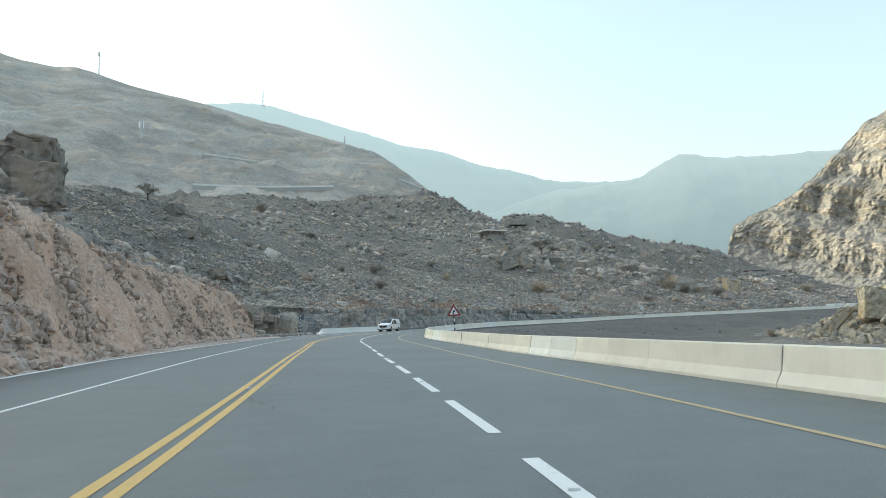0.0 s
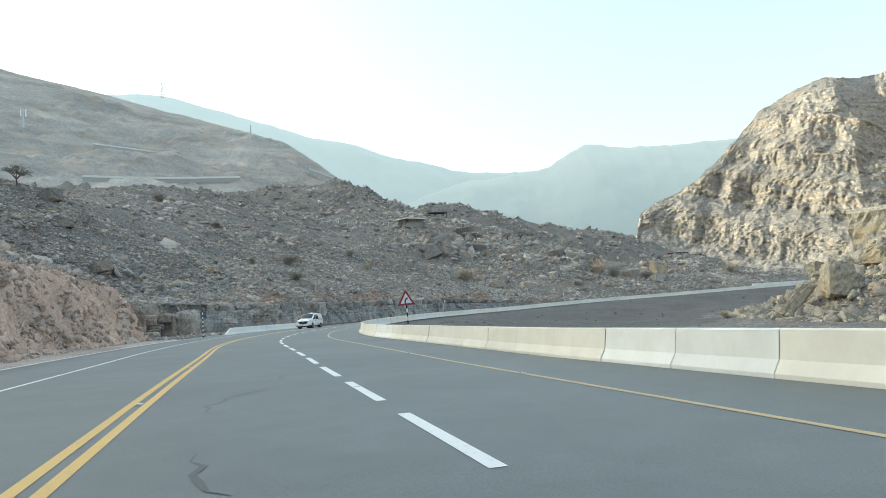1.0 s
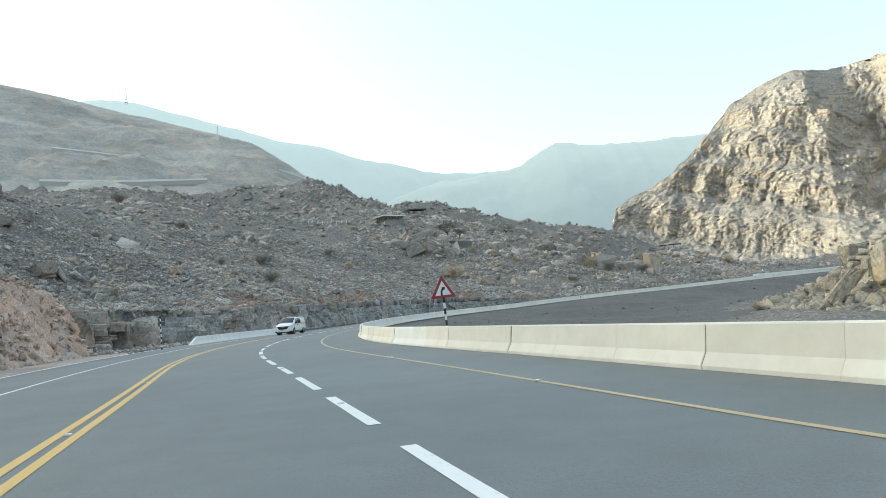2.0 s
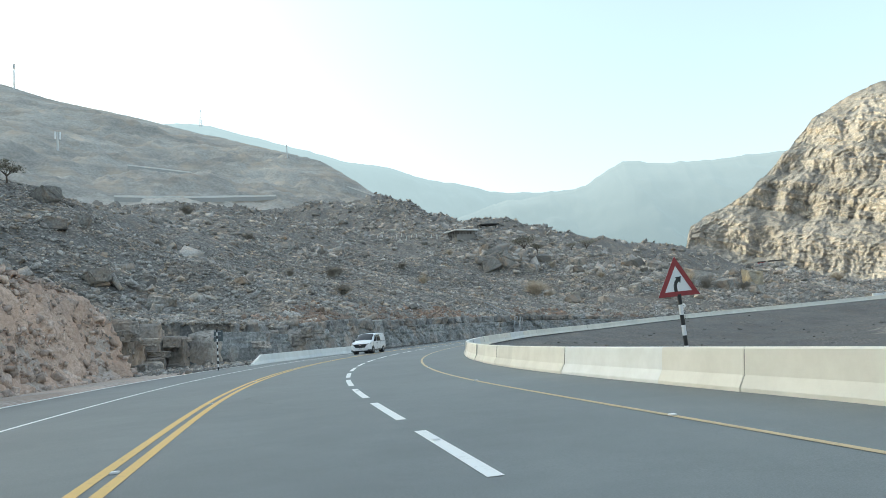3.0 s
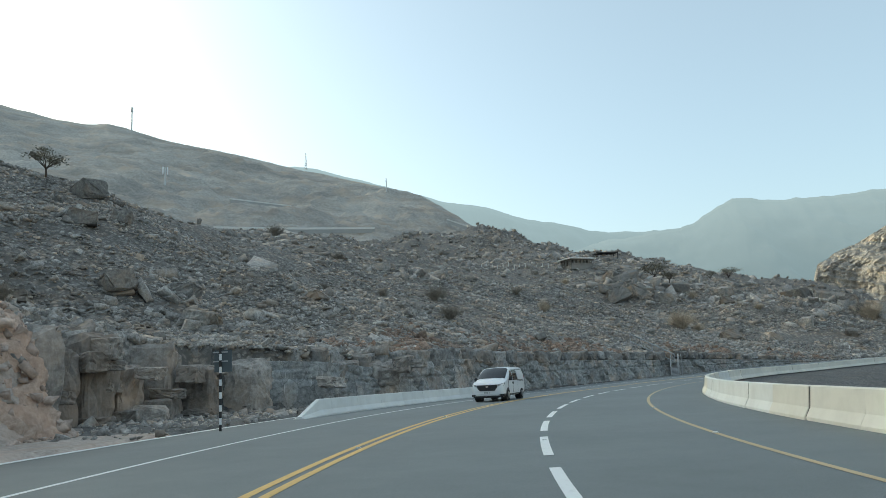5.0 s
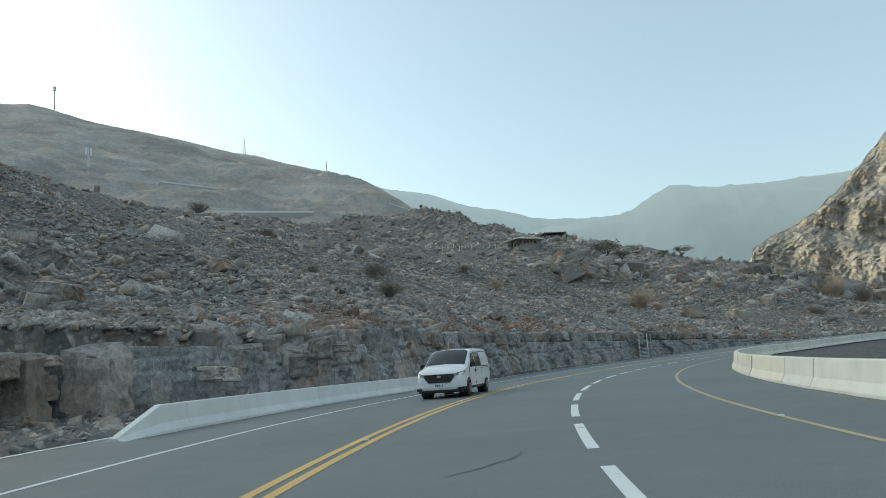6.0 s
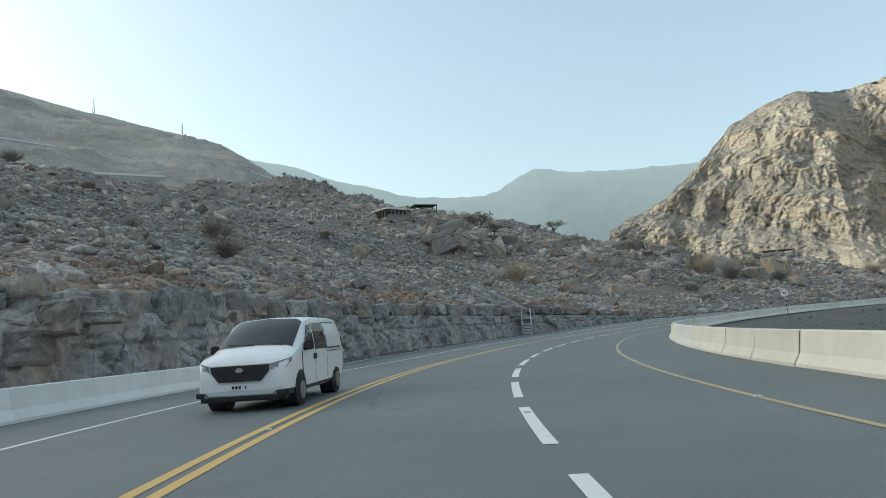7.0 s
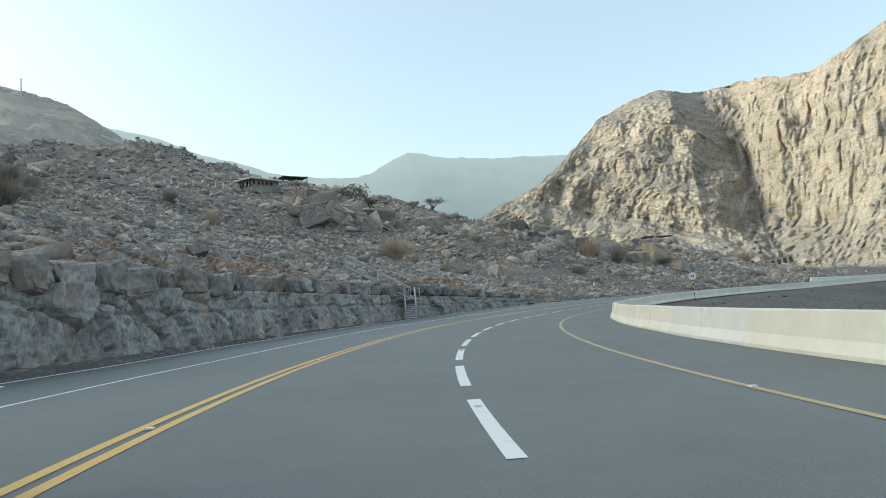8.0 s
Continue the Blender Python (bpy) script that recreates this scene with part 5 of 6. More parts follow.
def van():
    s = 106.8
    p = on_road(s, -1.45)
    van = thing("van", pose(p.x, p.y, p.z, 0, 0, road_yaw(s) + 180) @ Matrix.Scale(0.94, 4), "white delivery van with dark windows and black grille on the road", "van")
    # stations along the length: y, width low, bottom, belt width, belt, roof width, roof, crown
    st = [(-2.56, 0.80, 0.50, 0.88, 1.02, 0.70, 1.74, 1.80), (-2.50, 0.90, 0.36, 0.94, 1.04, 0.755, 1.80, 1.87), (-2.25, 0.94, 0.30, 0.96, 1.06, 0.785, 1.84, 1.915), (-1.0, 0.95, 0.28, 0.965, 1.08, 0.80, 1.85, 1.93),
          (0.10, 0.95, 0.28, 0.965, 1.08, 0.80, 1.84, 1.925), (0.50, 0.95, 0.28, 0.965, 1.09, 0.795, 1.81, 1.90), (0.75, 0.95, 0.28, 0.96, 1.10, 0.80, 1.73, 1.81), (1.20, 0.95, 0.28, 0.955, 1.11, 0.815, 1.49, 1.565), (1.66, 0.94, 0.29, 0.95, 1.11, 0.83, 1.22, 1.30),
          (1.90, 0.94, 0.30, 0.95, 1.10, 0.84, 1.155, 1.235), (2.15, 0.935, 0.31, 0.94, 1.06, 0.84, 1.105, 1.175), (2.38, 0.92, 0.31, 0.92, 0.99, 0.80, 1.035, 1.09), (2.50, 0.88, 0.31, 0.88, 0.90, 0.76, 0.96, 1.00), (2.57, 0.80, 0.34, 0.82, 0.78, 0.70, 0.84, 0.87), (2.60, 0.74, 0.38, 0.76, 0.66, 0.66, 0.72, 0.74)]
    bm = bmesh.new()
    rings = []
    for y, wl, zb, wb, zl, wr, zr, zc in st:
        half = [(wl * 0.86, zb), (wl, zb + 0.12), (wb, (zb + zl) / 2), (wb, zl), ((wb + wr) / 2 + 0.035, zl + (zr - zl) * 0.55), (wr, zr), (wr * 0.82, zr + (zc - zr) * 0.62), (0.0, zc)]
        ring = [bm.verts.new((x, y, z)) for x, z in half] + [bm.verts.new((-x, y, z)) for x, z in reversed(half[:-1])]
        rings.append(ring)
    n = len(rings[0])
    for a, b in zip(rings, rings[1:]):
        for i in range(n):
            bm.faces.new((a[i], a[(i + 1) % n], b[(i + 1) % n], b[i]))
    bm.faces.new(rings[0])
    bm.faces.new(rings[-1][::-1])
    bmesh.ops.recalc_face_normals(bm, faces=bm.faces[:])
    for f in bm.faces:
        f.smooth = True
    body = part("body", bm, WHITE_BODY, van)
    body.data.set_sharp_from_angle(angle=radians(32))

    def side_x(y, z):
        """Half width of the body's upper side."""
        ys = [q[0] for q in st]
        wb, zl, wr, zr = (np.interp(y, ys, [q[k] for q in st]) for k in (3, 4, 5, 6))
        zm, wm = zl + (zr - zl) * 0.55, (wb + wr) / 2 + 0.035
        return float(np.interp(z, [zl, zm, zr], [wb, wm, wr]))

    def crown(y):
        ys = [q[0] for q in st]
        return [float(np.interp(y, ys, [q[k] for q in st])) for k in (5, 6, 7)]

    def side_pane(name, low, high, mat, lift, parent, label=""):
        """A pane between a lower and an upper edge (y from, y to, z), bent to the body's side."""
        for sgn in (1, -1):
            b = bmesh.new()
            rows = []
            for k in np.linspace(0, 1, 7):
                y0, y1, z = (low[i] + (high[i] - low[i]) * k for i in range(3))
                rows.append([b.verts.new((sgn * (side_x(y, z) + lift), y, z)) for y in np.linspace(y0, y1, 5)])
            for q, r in zip(rows, rows[1:]):
                for i in range(4):
                    b.faces.new((q[i], q[i + 1], r[i + 1], r[i]))
            r = bmesh.ops.extrude_face_region(b, geom=b.faces[:])
            bmesh.ops.translate(b, verts=[g for g in r["geom"] if isinstance(g, bmesh.types.BMVert)], vec=(-sgn * 0.02, 0, 0))
            bmesh.ops.recalc_face_normals(b, faces=b.faces[:])
            part(name, b, mat, parent, label)

    side_pane("front_window", (0.48, 1.34, 1.16), (0.48, 0.62, 1.70), CAR_GLASS, 0.022, body, "dark side window")
    side_pane("side_window", (-0.66, 0.34, 1.14), (-0.56, 0.34, 1.75), CAR_GLASS, 0.010, body, "dark side window")
    side_pane("rear_panel", (-2.10, -0.78, 1.16), (-1.92, -0.70, 1.74), WHITE_BODY, 0.016, body, "white blanked-off rear window")
    # larger black pane behind the panel, its shadow line put in as colour
    side_pane("panel_shadow", (-2.16, -0.72, 1.12), (-1.98, -0.64, 1.77), TRIM_BLACK, 0.004, body)
    side_pane("rail_groove", (-2.2, -0.64, 1.06), (-2.2, -0.64, 1.08), TRIM_BLACK, 0.006, body)
    # windscreen, following the sloped front
    b = bmesh.new()
    rows = []
    for y, f in ((0.56, 0.93), (0.75, 0.955), (1.2, 0.975), (1.62, 0.98)):
        wr, zr, zc = crown(y)
        rows.append([b.verts.new((x * wr * f, y + 0.012, zr + (zc - zr) * float(np.interp(abs(x), [0, 0.82, 1], [1, 0.62, 0])) + 0.016)) for x in (-1, -0.82, -0.4, 0, 0.4, 0.82, 1)])
    for q, r in zip(rows, rows[1:]):
        for i in range(len(q) - 1):
            b.faces.new((q[i], q[i + 1], r[i + 1], r[i]))
    bmesh.ops.recalc_face_normals(b, faces=b.faces[:])
    for f in b.faces:
        f.smooth = True
    part("windscreen", b, CAR_GLASS, body, "dark sloped windscreen")
    for x0, x1 in ((-0.62, -0.02), (0.02, 0.62)):
        b = rod(bmesh.new(), (x0, 1.64, 1.31), (x1, 1.56, 1.355), 0.012, sides=6)
        part("wiper", b, TRIM_BLACK, body)
    # nose
    part("grille", poly(bmesh.new(), [(-0.62, 2.575, 0.93), (0.62, 2.575, 0.93), (0.60, 2.60, 0.80), (0.44, 2.625, 0.62), (-0.44, 2.625, 0.62), (-0.60, 2.60, 0.80)], 0.10, (0, -1, 0)), TRIM_BLACK, body, "black slatted grille")
    for k in range(5):
        z = 0.67 + k * 0.05
        part("grille_slat", box(bmesh.new(), 0, 2.632 - 0.16 * (z - 0.62), z, 0.92 + 0.9 * (z - 0.64), 0.014, 0.016), TRIM_BLACK, body)
    b = bmesh.new()
    rod(b, (-0.62, 2.58, 0.94), (0.62, 2.58, 0.94), 0.014, sides=6)
    rod(b, (-0.44, 2.63, 0.612), (0.44, 2.63, 0.612), 0.012, sides=6)
    for sgn in (1, -1):
        rod(b, (sgn * 0.62, 2.58, 0.94), (sgn * 0.60, 2.605, 0.80), 0.012, sides=6)
        rod(b, (sgn * 0.60, 2.605, 0.80), (sgn * 0.44, 2.63, 0.612), 0.012, sides=6)
    part("grille_trim", b, CHROME, body, "chrome trim line")
    b = bmesh.new()
    rod(b, (0, 2.625, 0.845), (0, 2.64, 0.845), 0.085, sides=24)
    for v in b.verts:
        v.co.z = 0.845 + (v.co.z - 0.845) * 0.55
    part("badge", b, CHROME, body)
    part("bumper", box(bmesh.new(), 0, 2.48, 0.31, 1.62, 0.26, 0.16, 0.05), TRIM_BLACK, body, "black lower bumper")
    part("bumper_panel", box(bmesh.new(), 0, 2.545, 0.50, 1.46, 0.14, 0.19, 0.04), WHITE_BODY, body)
    b = box(bmesh.new(), 0, 2.624, 0.51, 0.52, 0.012, 0.115)
    plate = part("number_plate", b, SIGN_WHITE, body, "white number plate")
    b = bmesh.new()
    for x, w in ((-0.12, 0.03), (0.0, 0.05), (0.07, 0.05), (0.14, 0.05)):
        box(b, x, 2.632, 0.51, w, 0.006, 0.06)
    part("plate_bars", b, BLACK, plate)
    for sgn in (1, -1):
        lamp = part("headlight", poly(bmesh.new(), [(sgn * 0.63, 2.55, 0.95), (sgn * 0.89, 2.40, 1.01), (sgn * 0.95, 2.17, 1.045), (sgn * 0.955, 2.22, 0.97), (sgn * 0.91, 2.43, 0.86), (sgn * 0.62, 2.575, 0.83)], 0.035, (0, 1, 0)), LAMP_GLASS, body, "clear headlight")
        part("reflector", rod(bmesh.new(), (sgn * 0.74, 2.50, 0.91), (sgn * 0.745, 2.575, 0.91), 0.042, sides=16), CHROME, lamp)
        part("fog_lamp", rod(bmesh.new(), (sgn * 0.70, 2.56, 0.36), (sgn * 0.70, 2.618, 0.36), 0.035, sides=16), LAMP_GLASS, body)
        arm = part("mirror", box(bmesh.new(), sgn * 1.05, 1.20, 1.25, 0.20, 0.13, 0.20, 0.03), TRIM_BLACK, body, "black door mirror")
        part("mirror_arm", box(bmesh.new(), sgn * 0.96, 1.20, 1.17, 0.10, 0.08, 0.06), TRIM_BLACK, arm)
        part("door_handle", box(bmesh.new(), sgn * 0.972, 0.42, 0.99, 0.03, 0.26, 0.13, 0.012), TRIM_BLACK, body, "black door handle")
        part("rear_lamp", box(bmesh.new(), sgn * 0.86, -2.52, 1.15, 0.12, 0.05, 0.5, 0.02), SIGN_RED, body, "red rear lamp")
        part("sill", box(bmesh.new(), sgn * 0.93, 0.0, 0.36, 0.06, 2.3, 0.06, 0.015), TRIM_BLACK, body)
        part("bumper_corner", box(bmesh.new(), sgn * 0.775, 2.34, 0.37, 0.37, 0.48, 0.28, 0.09), TRIM_BLACK, body, "black bumper corner")
        for y0, y1 in ((0.40, 0.41), (1.42, 1.43), (-0.72, -0.71)):
            part("door_gap", box(bmesh.new(), sgn * 0.958, (y0 + y1) / 2, 0.80, 0.02, y1 - y0, 0.66), TRIM_BLACK, body)
        for y in (1.60, -1.60):
            well = rod(bmesh.new(), (sgn * 0.60, y, 0.37), (sgn * 0.957, y, 0.37), 0.385, sides=32)
            part("wheel_arch", well, TRIM_BLACK, body, "black wheel arch")
            wheel = new("wheel", None)
            wheel.parent = van
            wheel.location = (sgn * 0.86, y, 0.335)
            b = bmesh.new()
            rod(b, (-0.11, 0, 0), (0.125, 0, 0), 0.335, sides=36)
            bmesh.ops.bevel(b, geom=[e for e in b.edges if e.is_boundary or len(e.link_faces) == 2 and e.calc_face_angle() > 1.0], offset=0.035, segments=2, affect='EDGES')
            part("tyre", b, RUBBER, wheel)
            b = rod(bmesh.new(), (sgn * 0.09, 0, 0), (sgn * 0.135, 0, 0), 0.185, sides=28)
            rod(b, (sgn * 0.13, 0, 0), (sgn * 0.15, 0, 0), 0.05, sides=14)
            for k in range(8):
                a = k * math.tau / 8
                rod(b, (sgn * 0.13, 0.125 * math.cos(a), 0.125 * math.sin(a)), (sgn * 0.142, 0.125 * math.cos(a), 0.125 * math.sin(a)), 0.022, sides=8)
            part("rim", b, RIM, wheel, "silver steel rim")
    part("underbody", box(bmesh.new(), 0, 0, 0.34, 1.5, 4.6, 0.14), TRIM_BLACK, van)


van()

# ---------------------------------------------------------------- kerb, cracks, marks on the road


def edging():
    strip("edging", -40, 91, EDGE_L - 0.12, EDGE_L + 0.16, 0.012, PALE_CONCRETE, ROAD)
    strip("edging", 91, 200, EDGE_L - 0.1, EDGE_L + 0.12, 0.012, PALE_CONCRETE, ROAD)
    pick = random.Random(11)
    for s0, lat0, n, drift in ((11.5, 1.0, 16, -0.2), (15.5, 0.4, 9, 0.25), (19.0, 1.6, 7, -0.2), (24.5, 1.2, 15, 0.18), (27.0, 0.6, 8, -0.3), (29.5, 2.2, 7, 0.2), (44, 1.4, 8, 0.1), (56.5, 1.7, 8, -0.2), (59, 0.8, 6, 0.2), (86, 1.9, 9, 0.15), (103, 1.6, 9, -0.3), (105.5, 0.7, 8, 0.12)):
        bm = bmesh.new()
        s, lat, last = s0, lat0, None
        for k in range(n):
            w = 0.022 * (0.5 + pick.random()) * (0.4 + math.sin(math.pi * (k + 0.5) / n))
            pair = [bm.verts.new(on_road(s, lat - w, 0.005)), bm.verts.new(on_road(s, lat + w, 0.005))]
            if last:
                bm.faces.new((last[0], last[1], pair[1], pair[0]))
            last = pair
            s += pick.uniform(0.12, 0.4)
            lat += drift * pick.uniform(-0.2, 1.0) + pick.uniform(-0.1, 0.1)
        bmesh.ops.recalc_face_normals(bm, faces=bm.faces[:])
        part("crack", bm, TAR, ROAD, "dark sealed crack")
    # reflective studs along the lines
    bm = box(bmesh.new(), 0, 0, 0.012, 0.10, 0.10, 0.024, 0.008)
    stud = part("road_stud", bm, SIGN_WHITE, ROAD)
    for k in range(1, 24):
        for lat in (3.684, -0.04, 6.94):
            ob = new("road_stud", stud.data)
            ob.parent = ROAD
            s = 5.3 + 10.67 * k
            ob.matrix_world = Matrix.Translation(on_road(s, lat, 0.004)) @ pose(0, 0, 0, 0, 0, road_yaw(s))
    stud.matrix_world = Matrix.Translation(on_road(5.3, 3.684, 0.004))


TAR = make_plain("tar", (0.055, 0.057, 0.06), 0.5)
edging()

# ---------------------------------------------------------------- plants
BARK = make_plain("bark", (0.09, 0.07, 0.055), 0.9)
ACACIA_LEAF = make_plain("acacia_leaf", (0.24, 0.22, 0.17), 0.8, 0, 0.4, 3.0)
DRY_TWIG = make_plain("dry_twig", (0.56, 0.48, 0.38), 0.9, 0, 0.3, 2.0)
GREY_TWIG = make_plain("grey_twig", (0.3, 0.27, 0.23), 0.9, 0, 0.3, 2.0)


def acacia_parts(seed, size):
    pick = random.Random(seed)
    wood, crown = bmesh.new(), bmesh.new()
    tips = []
    fork = Vector((pick.uniform(-0.2, 0.2), pick.uniform(-0.2, 0.2), 1.1)) * size
    rod(wood, (0, 0, -0.3), fork, 0.16 * size, 0.12 * size, 7)
    for k in range(7):
        a = k * 0.9 + pick.uniform(-0.3, 0.3)
        e = Vector((math.cos(a) * pick.uniform(0.8, 1.7), math.sin(a) * pick.uniform(0.8, 1.7), pick.uniform(2.1, 2.7))) * size
        mid = fork.lerp(e, 0.5) + Vector((0, 0, 0.12 * size))
        rod(wood, fork, mid, 0.08 * size, 0.05 * size, 6)
        rod(wood, mid, e, 0.05 * size, 0.02 * size, 5)
        tips.append(e)
        for _ in range(3):
            f = e + Vector((pick.uniform(-0.7, 0.7), pick.uniform(-0.7, 0.7), pick.uniform(0.0, 0.5))) * size
            rod(wood, mid.lerp(e, 0.6), f, 0.03 * size, 0.01 * size, 4)
            tips.append(f)
    for e in tips:
        for _ in range(22):
            c = e + Vector((pick.gauss(0, 0.42), pick.gauss(0, 0.42), pick.gauss(0.05, 0.16))) * size
            d = Vector((pick.gauss(0, 1), pick.gauss(0, 1), pick.gauss(0, 0.5))).normalized() * 0.16 * size
            u = d.orthogonal().normalized() * 0.08 * size
            q = [crown.verts.new(c + d), crown.verts.new(c + u), crown.verts.new(c - d), crown.verts.new(c - u + Vector((0, 0, 0.06 * size)))]
            crown.faces.new(q)
    return wood, crown


def trees():
    rows = ((55.0, 257, 1.15, 1), (50.5, 258, 0.75, 2), (38.5, 253, 1.0, 4), (34.0, 249.5, 1.5, 3), (-57.5, 141.5, 0.9, 5))
    for x, y, size, seed in rows:
        z = float(ground_height(np.array([x]), np.array([y]))[0])
        ob = thing("acacia_tree", pose(x, y, z, 0, 0, 40 * seed), "flat-topped sparse acacia tree on the stony slope", "tree", "acacia trees")
        wood, crown = acacia_parts(seed, size)
        part("trunk", wood, BARK, ob)
        part("crown", crown, ACACIA_LEAF, ob, "sparse brownish-green crown")


def shrub_mesh(seed):
    """A bare bush of unit size: many thin forked twigs."""
    pick = random.Random(seed)
    vs, fs = [], []

    def twig(a, b, r0, r1):
        d = (b - a)
        u = d.orthogonal().normalized()
        w = d.cross(u).normalized()
        n = len(vs)
        for p, r in ((a, r0), (b, r1)):
            for k in range(3):
                t = k * math.tau / 3
                vs.append(p + u * (r * math.cos(t)) + w * (r * math.sin(t)))
        for k in range(3):
            fs.append((n + k, n + (k + 1) % 3, n + 3 + (k + 1) % 3, n + 3 + k))

    for k in range(120):
        a, t = pick.uniform(0, math.tau), pick.uniform(0.1, 1.0)
        d = Vector((math.cos(a) * t, math.sin(a) * t, pick.uniform(0.5, 1.1))).normalized() * pick.uniform(0.6, 1.05)
        base = Vector((pick.uniform(-0.15, 0.15), pick.uniform(-0.15, 0.15), -0.05))
        mid = base + d * 0.55 + Vector((0, 0, 0.05))
        twig(base, mid, 0.012, 0.009)
        for _ in range(4):
            twig(mid, mid + d * 0.45 + Vector((pick.gauss(0, 0.2), pick.gauss(0, 0.2), pick.gauss(0, 0.14))), 0.009, 0.003)
    return vs, fs


SHRUBS = {}


def shrub(x, y, size, seed, mat, label):
    key = (seed % 4, mat.name)
    if key not in SHRUBS:
        me = bpy.data.meshes.new("shrub")
        v, f = shrub_mesh(seed % 4)
        me.from_pydata([tuple(q) for q in v], [], f)
        me.materials.append(mat)
        SHRUBS[key] = me
    ob = new("shrub", SHRUBS[key])
    z = float(ground_height(np.array([x]), np.array([y]))[0])
    ob.matrix_world = pose(x, y, z, 0, 0, 47 * seed) @ Matrix.Diagonal((size, size, size * (0.8 + 0.1 * (seed % 4)), 1))
    tagged(ob, label, "shrub", "shrubs")


def shrubs():
    rows = ((26.2, 198, 4.2, 1), (30, 201, 1.8, 1), (64.6, 208, 3.4, 1), (68.5, 206, 2.6, 0), (85.5, 223, 3.2, 1), (109, 219, 3.0, 1), (77.5, 205.5, 2.4, 0), (1, 184, 1.6, 1), (-12.6, 147.6, 2.2, 0), (-59, 236.5, 3.2, 0), (-15.5, 166.5, 2.0, 0), (-15, 174, 1.3, 0), (-18, 145, 1.0, 0),
            (-3, 194, 1.6, 0), (38, 232, 1.7, 1), (13, 262, 1.8, 1), (-34, 101, 1.3, 0), (-31.5, 94, 1.2, 0), (-36, 200, 1.8, 0), (50.5, 113, 1.2, 1), (20, 244, 1.4, 0), (-25, 138, 0.9, 0), (-40, 150, 1.1, 0), (-22, 160, 1.2, 0), (8, 215, 1.4, 1), (46, 214, 1.5, 1))
    for n, (x, y, size, dry) in enumerate(rows):
        shrub(x, y, size, n, DRY_TWIG if dry else GREY_TWIG, "dry straw-coloured leafless shrub among the rocks" if dry else "grey-brown leafless shrub among the rocks")


trees()
shrubs()

# ---------------------------------------------------------------- buildings on the slope
STONE_WALL = make_concrete("pavilion_stone", (0.30, 0.275, 0.245), (0.2, 0.188, 0.17))
ROOF_EDGE = make_concrete("pale_roof_edge", (0.7, 0.68, 0.64), (0.56, 0.54, 0.5))
HOUSE_ROOF = make_plain("house_roof", (0.26, 0.24, 0.21), 0.8)
DARK_ROOF = make_plain("dark_roof", (0.07, 0.065, 0.06), 0.8)
RED_ROOF = make_plain("red_roof", (0.45, 0.05, 0.06), 0.6)


def arch_wall(length, high, thick, count, sill):
    """A wall along +x with a row of round-headed openings, built round the holes."""
    bm = bmesh.new()
    step = length / count
    half, spring = step * 0.30, high * 0.62
    for k in range(count):
        c = (k + 0.5) * step
        arc = [(c + half * math.cos(radians(a)), spring + half * math.sin(radians(a))) for a in range(0, 181, 20)]
        left = [(k * step, 0), (c - half, 0), (c - half, spring), (k * step, spring)]
        right = [(c + half, 0), ((k + 1) * step, 0), ((k + 1) * step, spring), (c + half, spring)]
        top = [((k + 1) * step, spring), ((k + 1) * step, high), (k * step, high), (k * step, spring)] + arc[::-1]
        for q in (left, right):
            poly(bm, [(x, 0, z) for x, z in q], thick)
        poly(bm, [(x, 0, z) for x, z in top], thick)
        if sill:
            poly(bm, [(c - half, 0.02, 0), (c + half, 0.02, 0), (c + half, 0.02, sill), (c - half, 0.02, sill)], thick - 0.04)
    bmesh.ops.recalc_face_normals(bm, faces=bm.faces[:])
    return bm


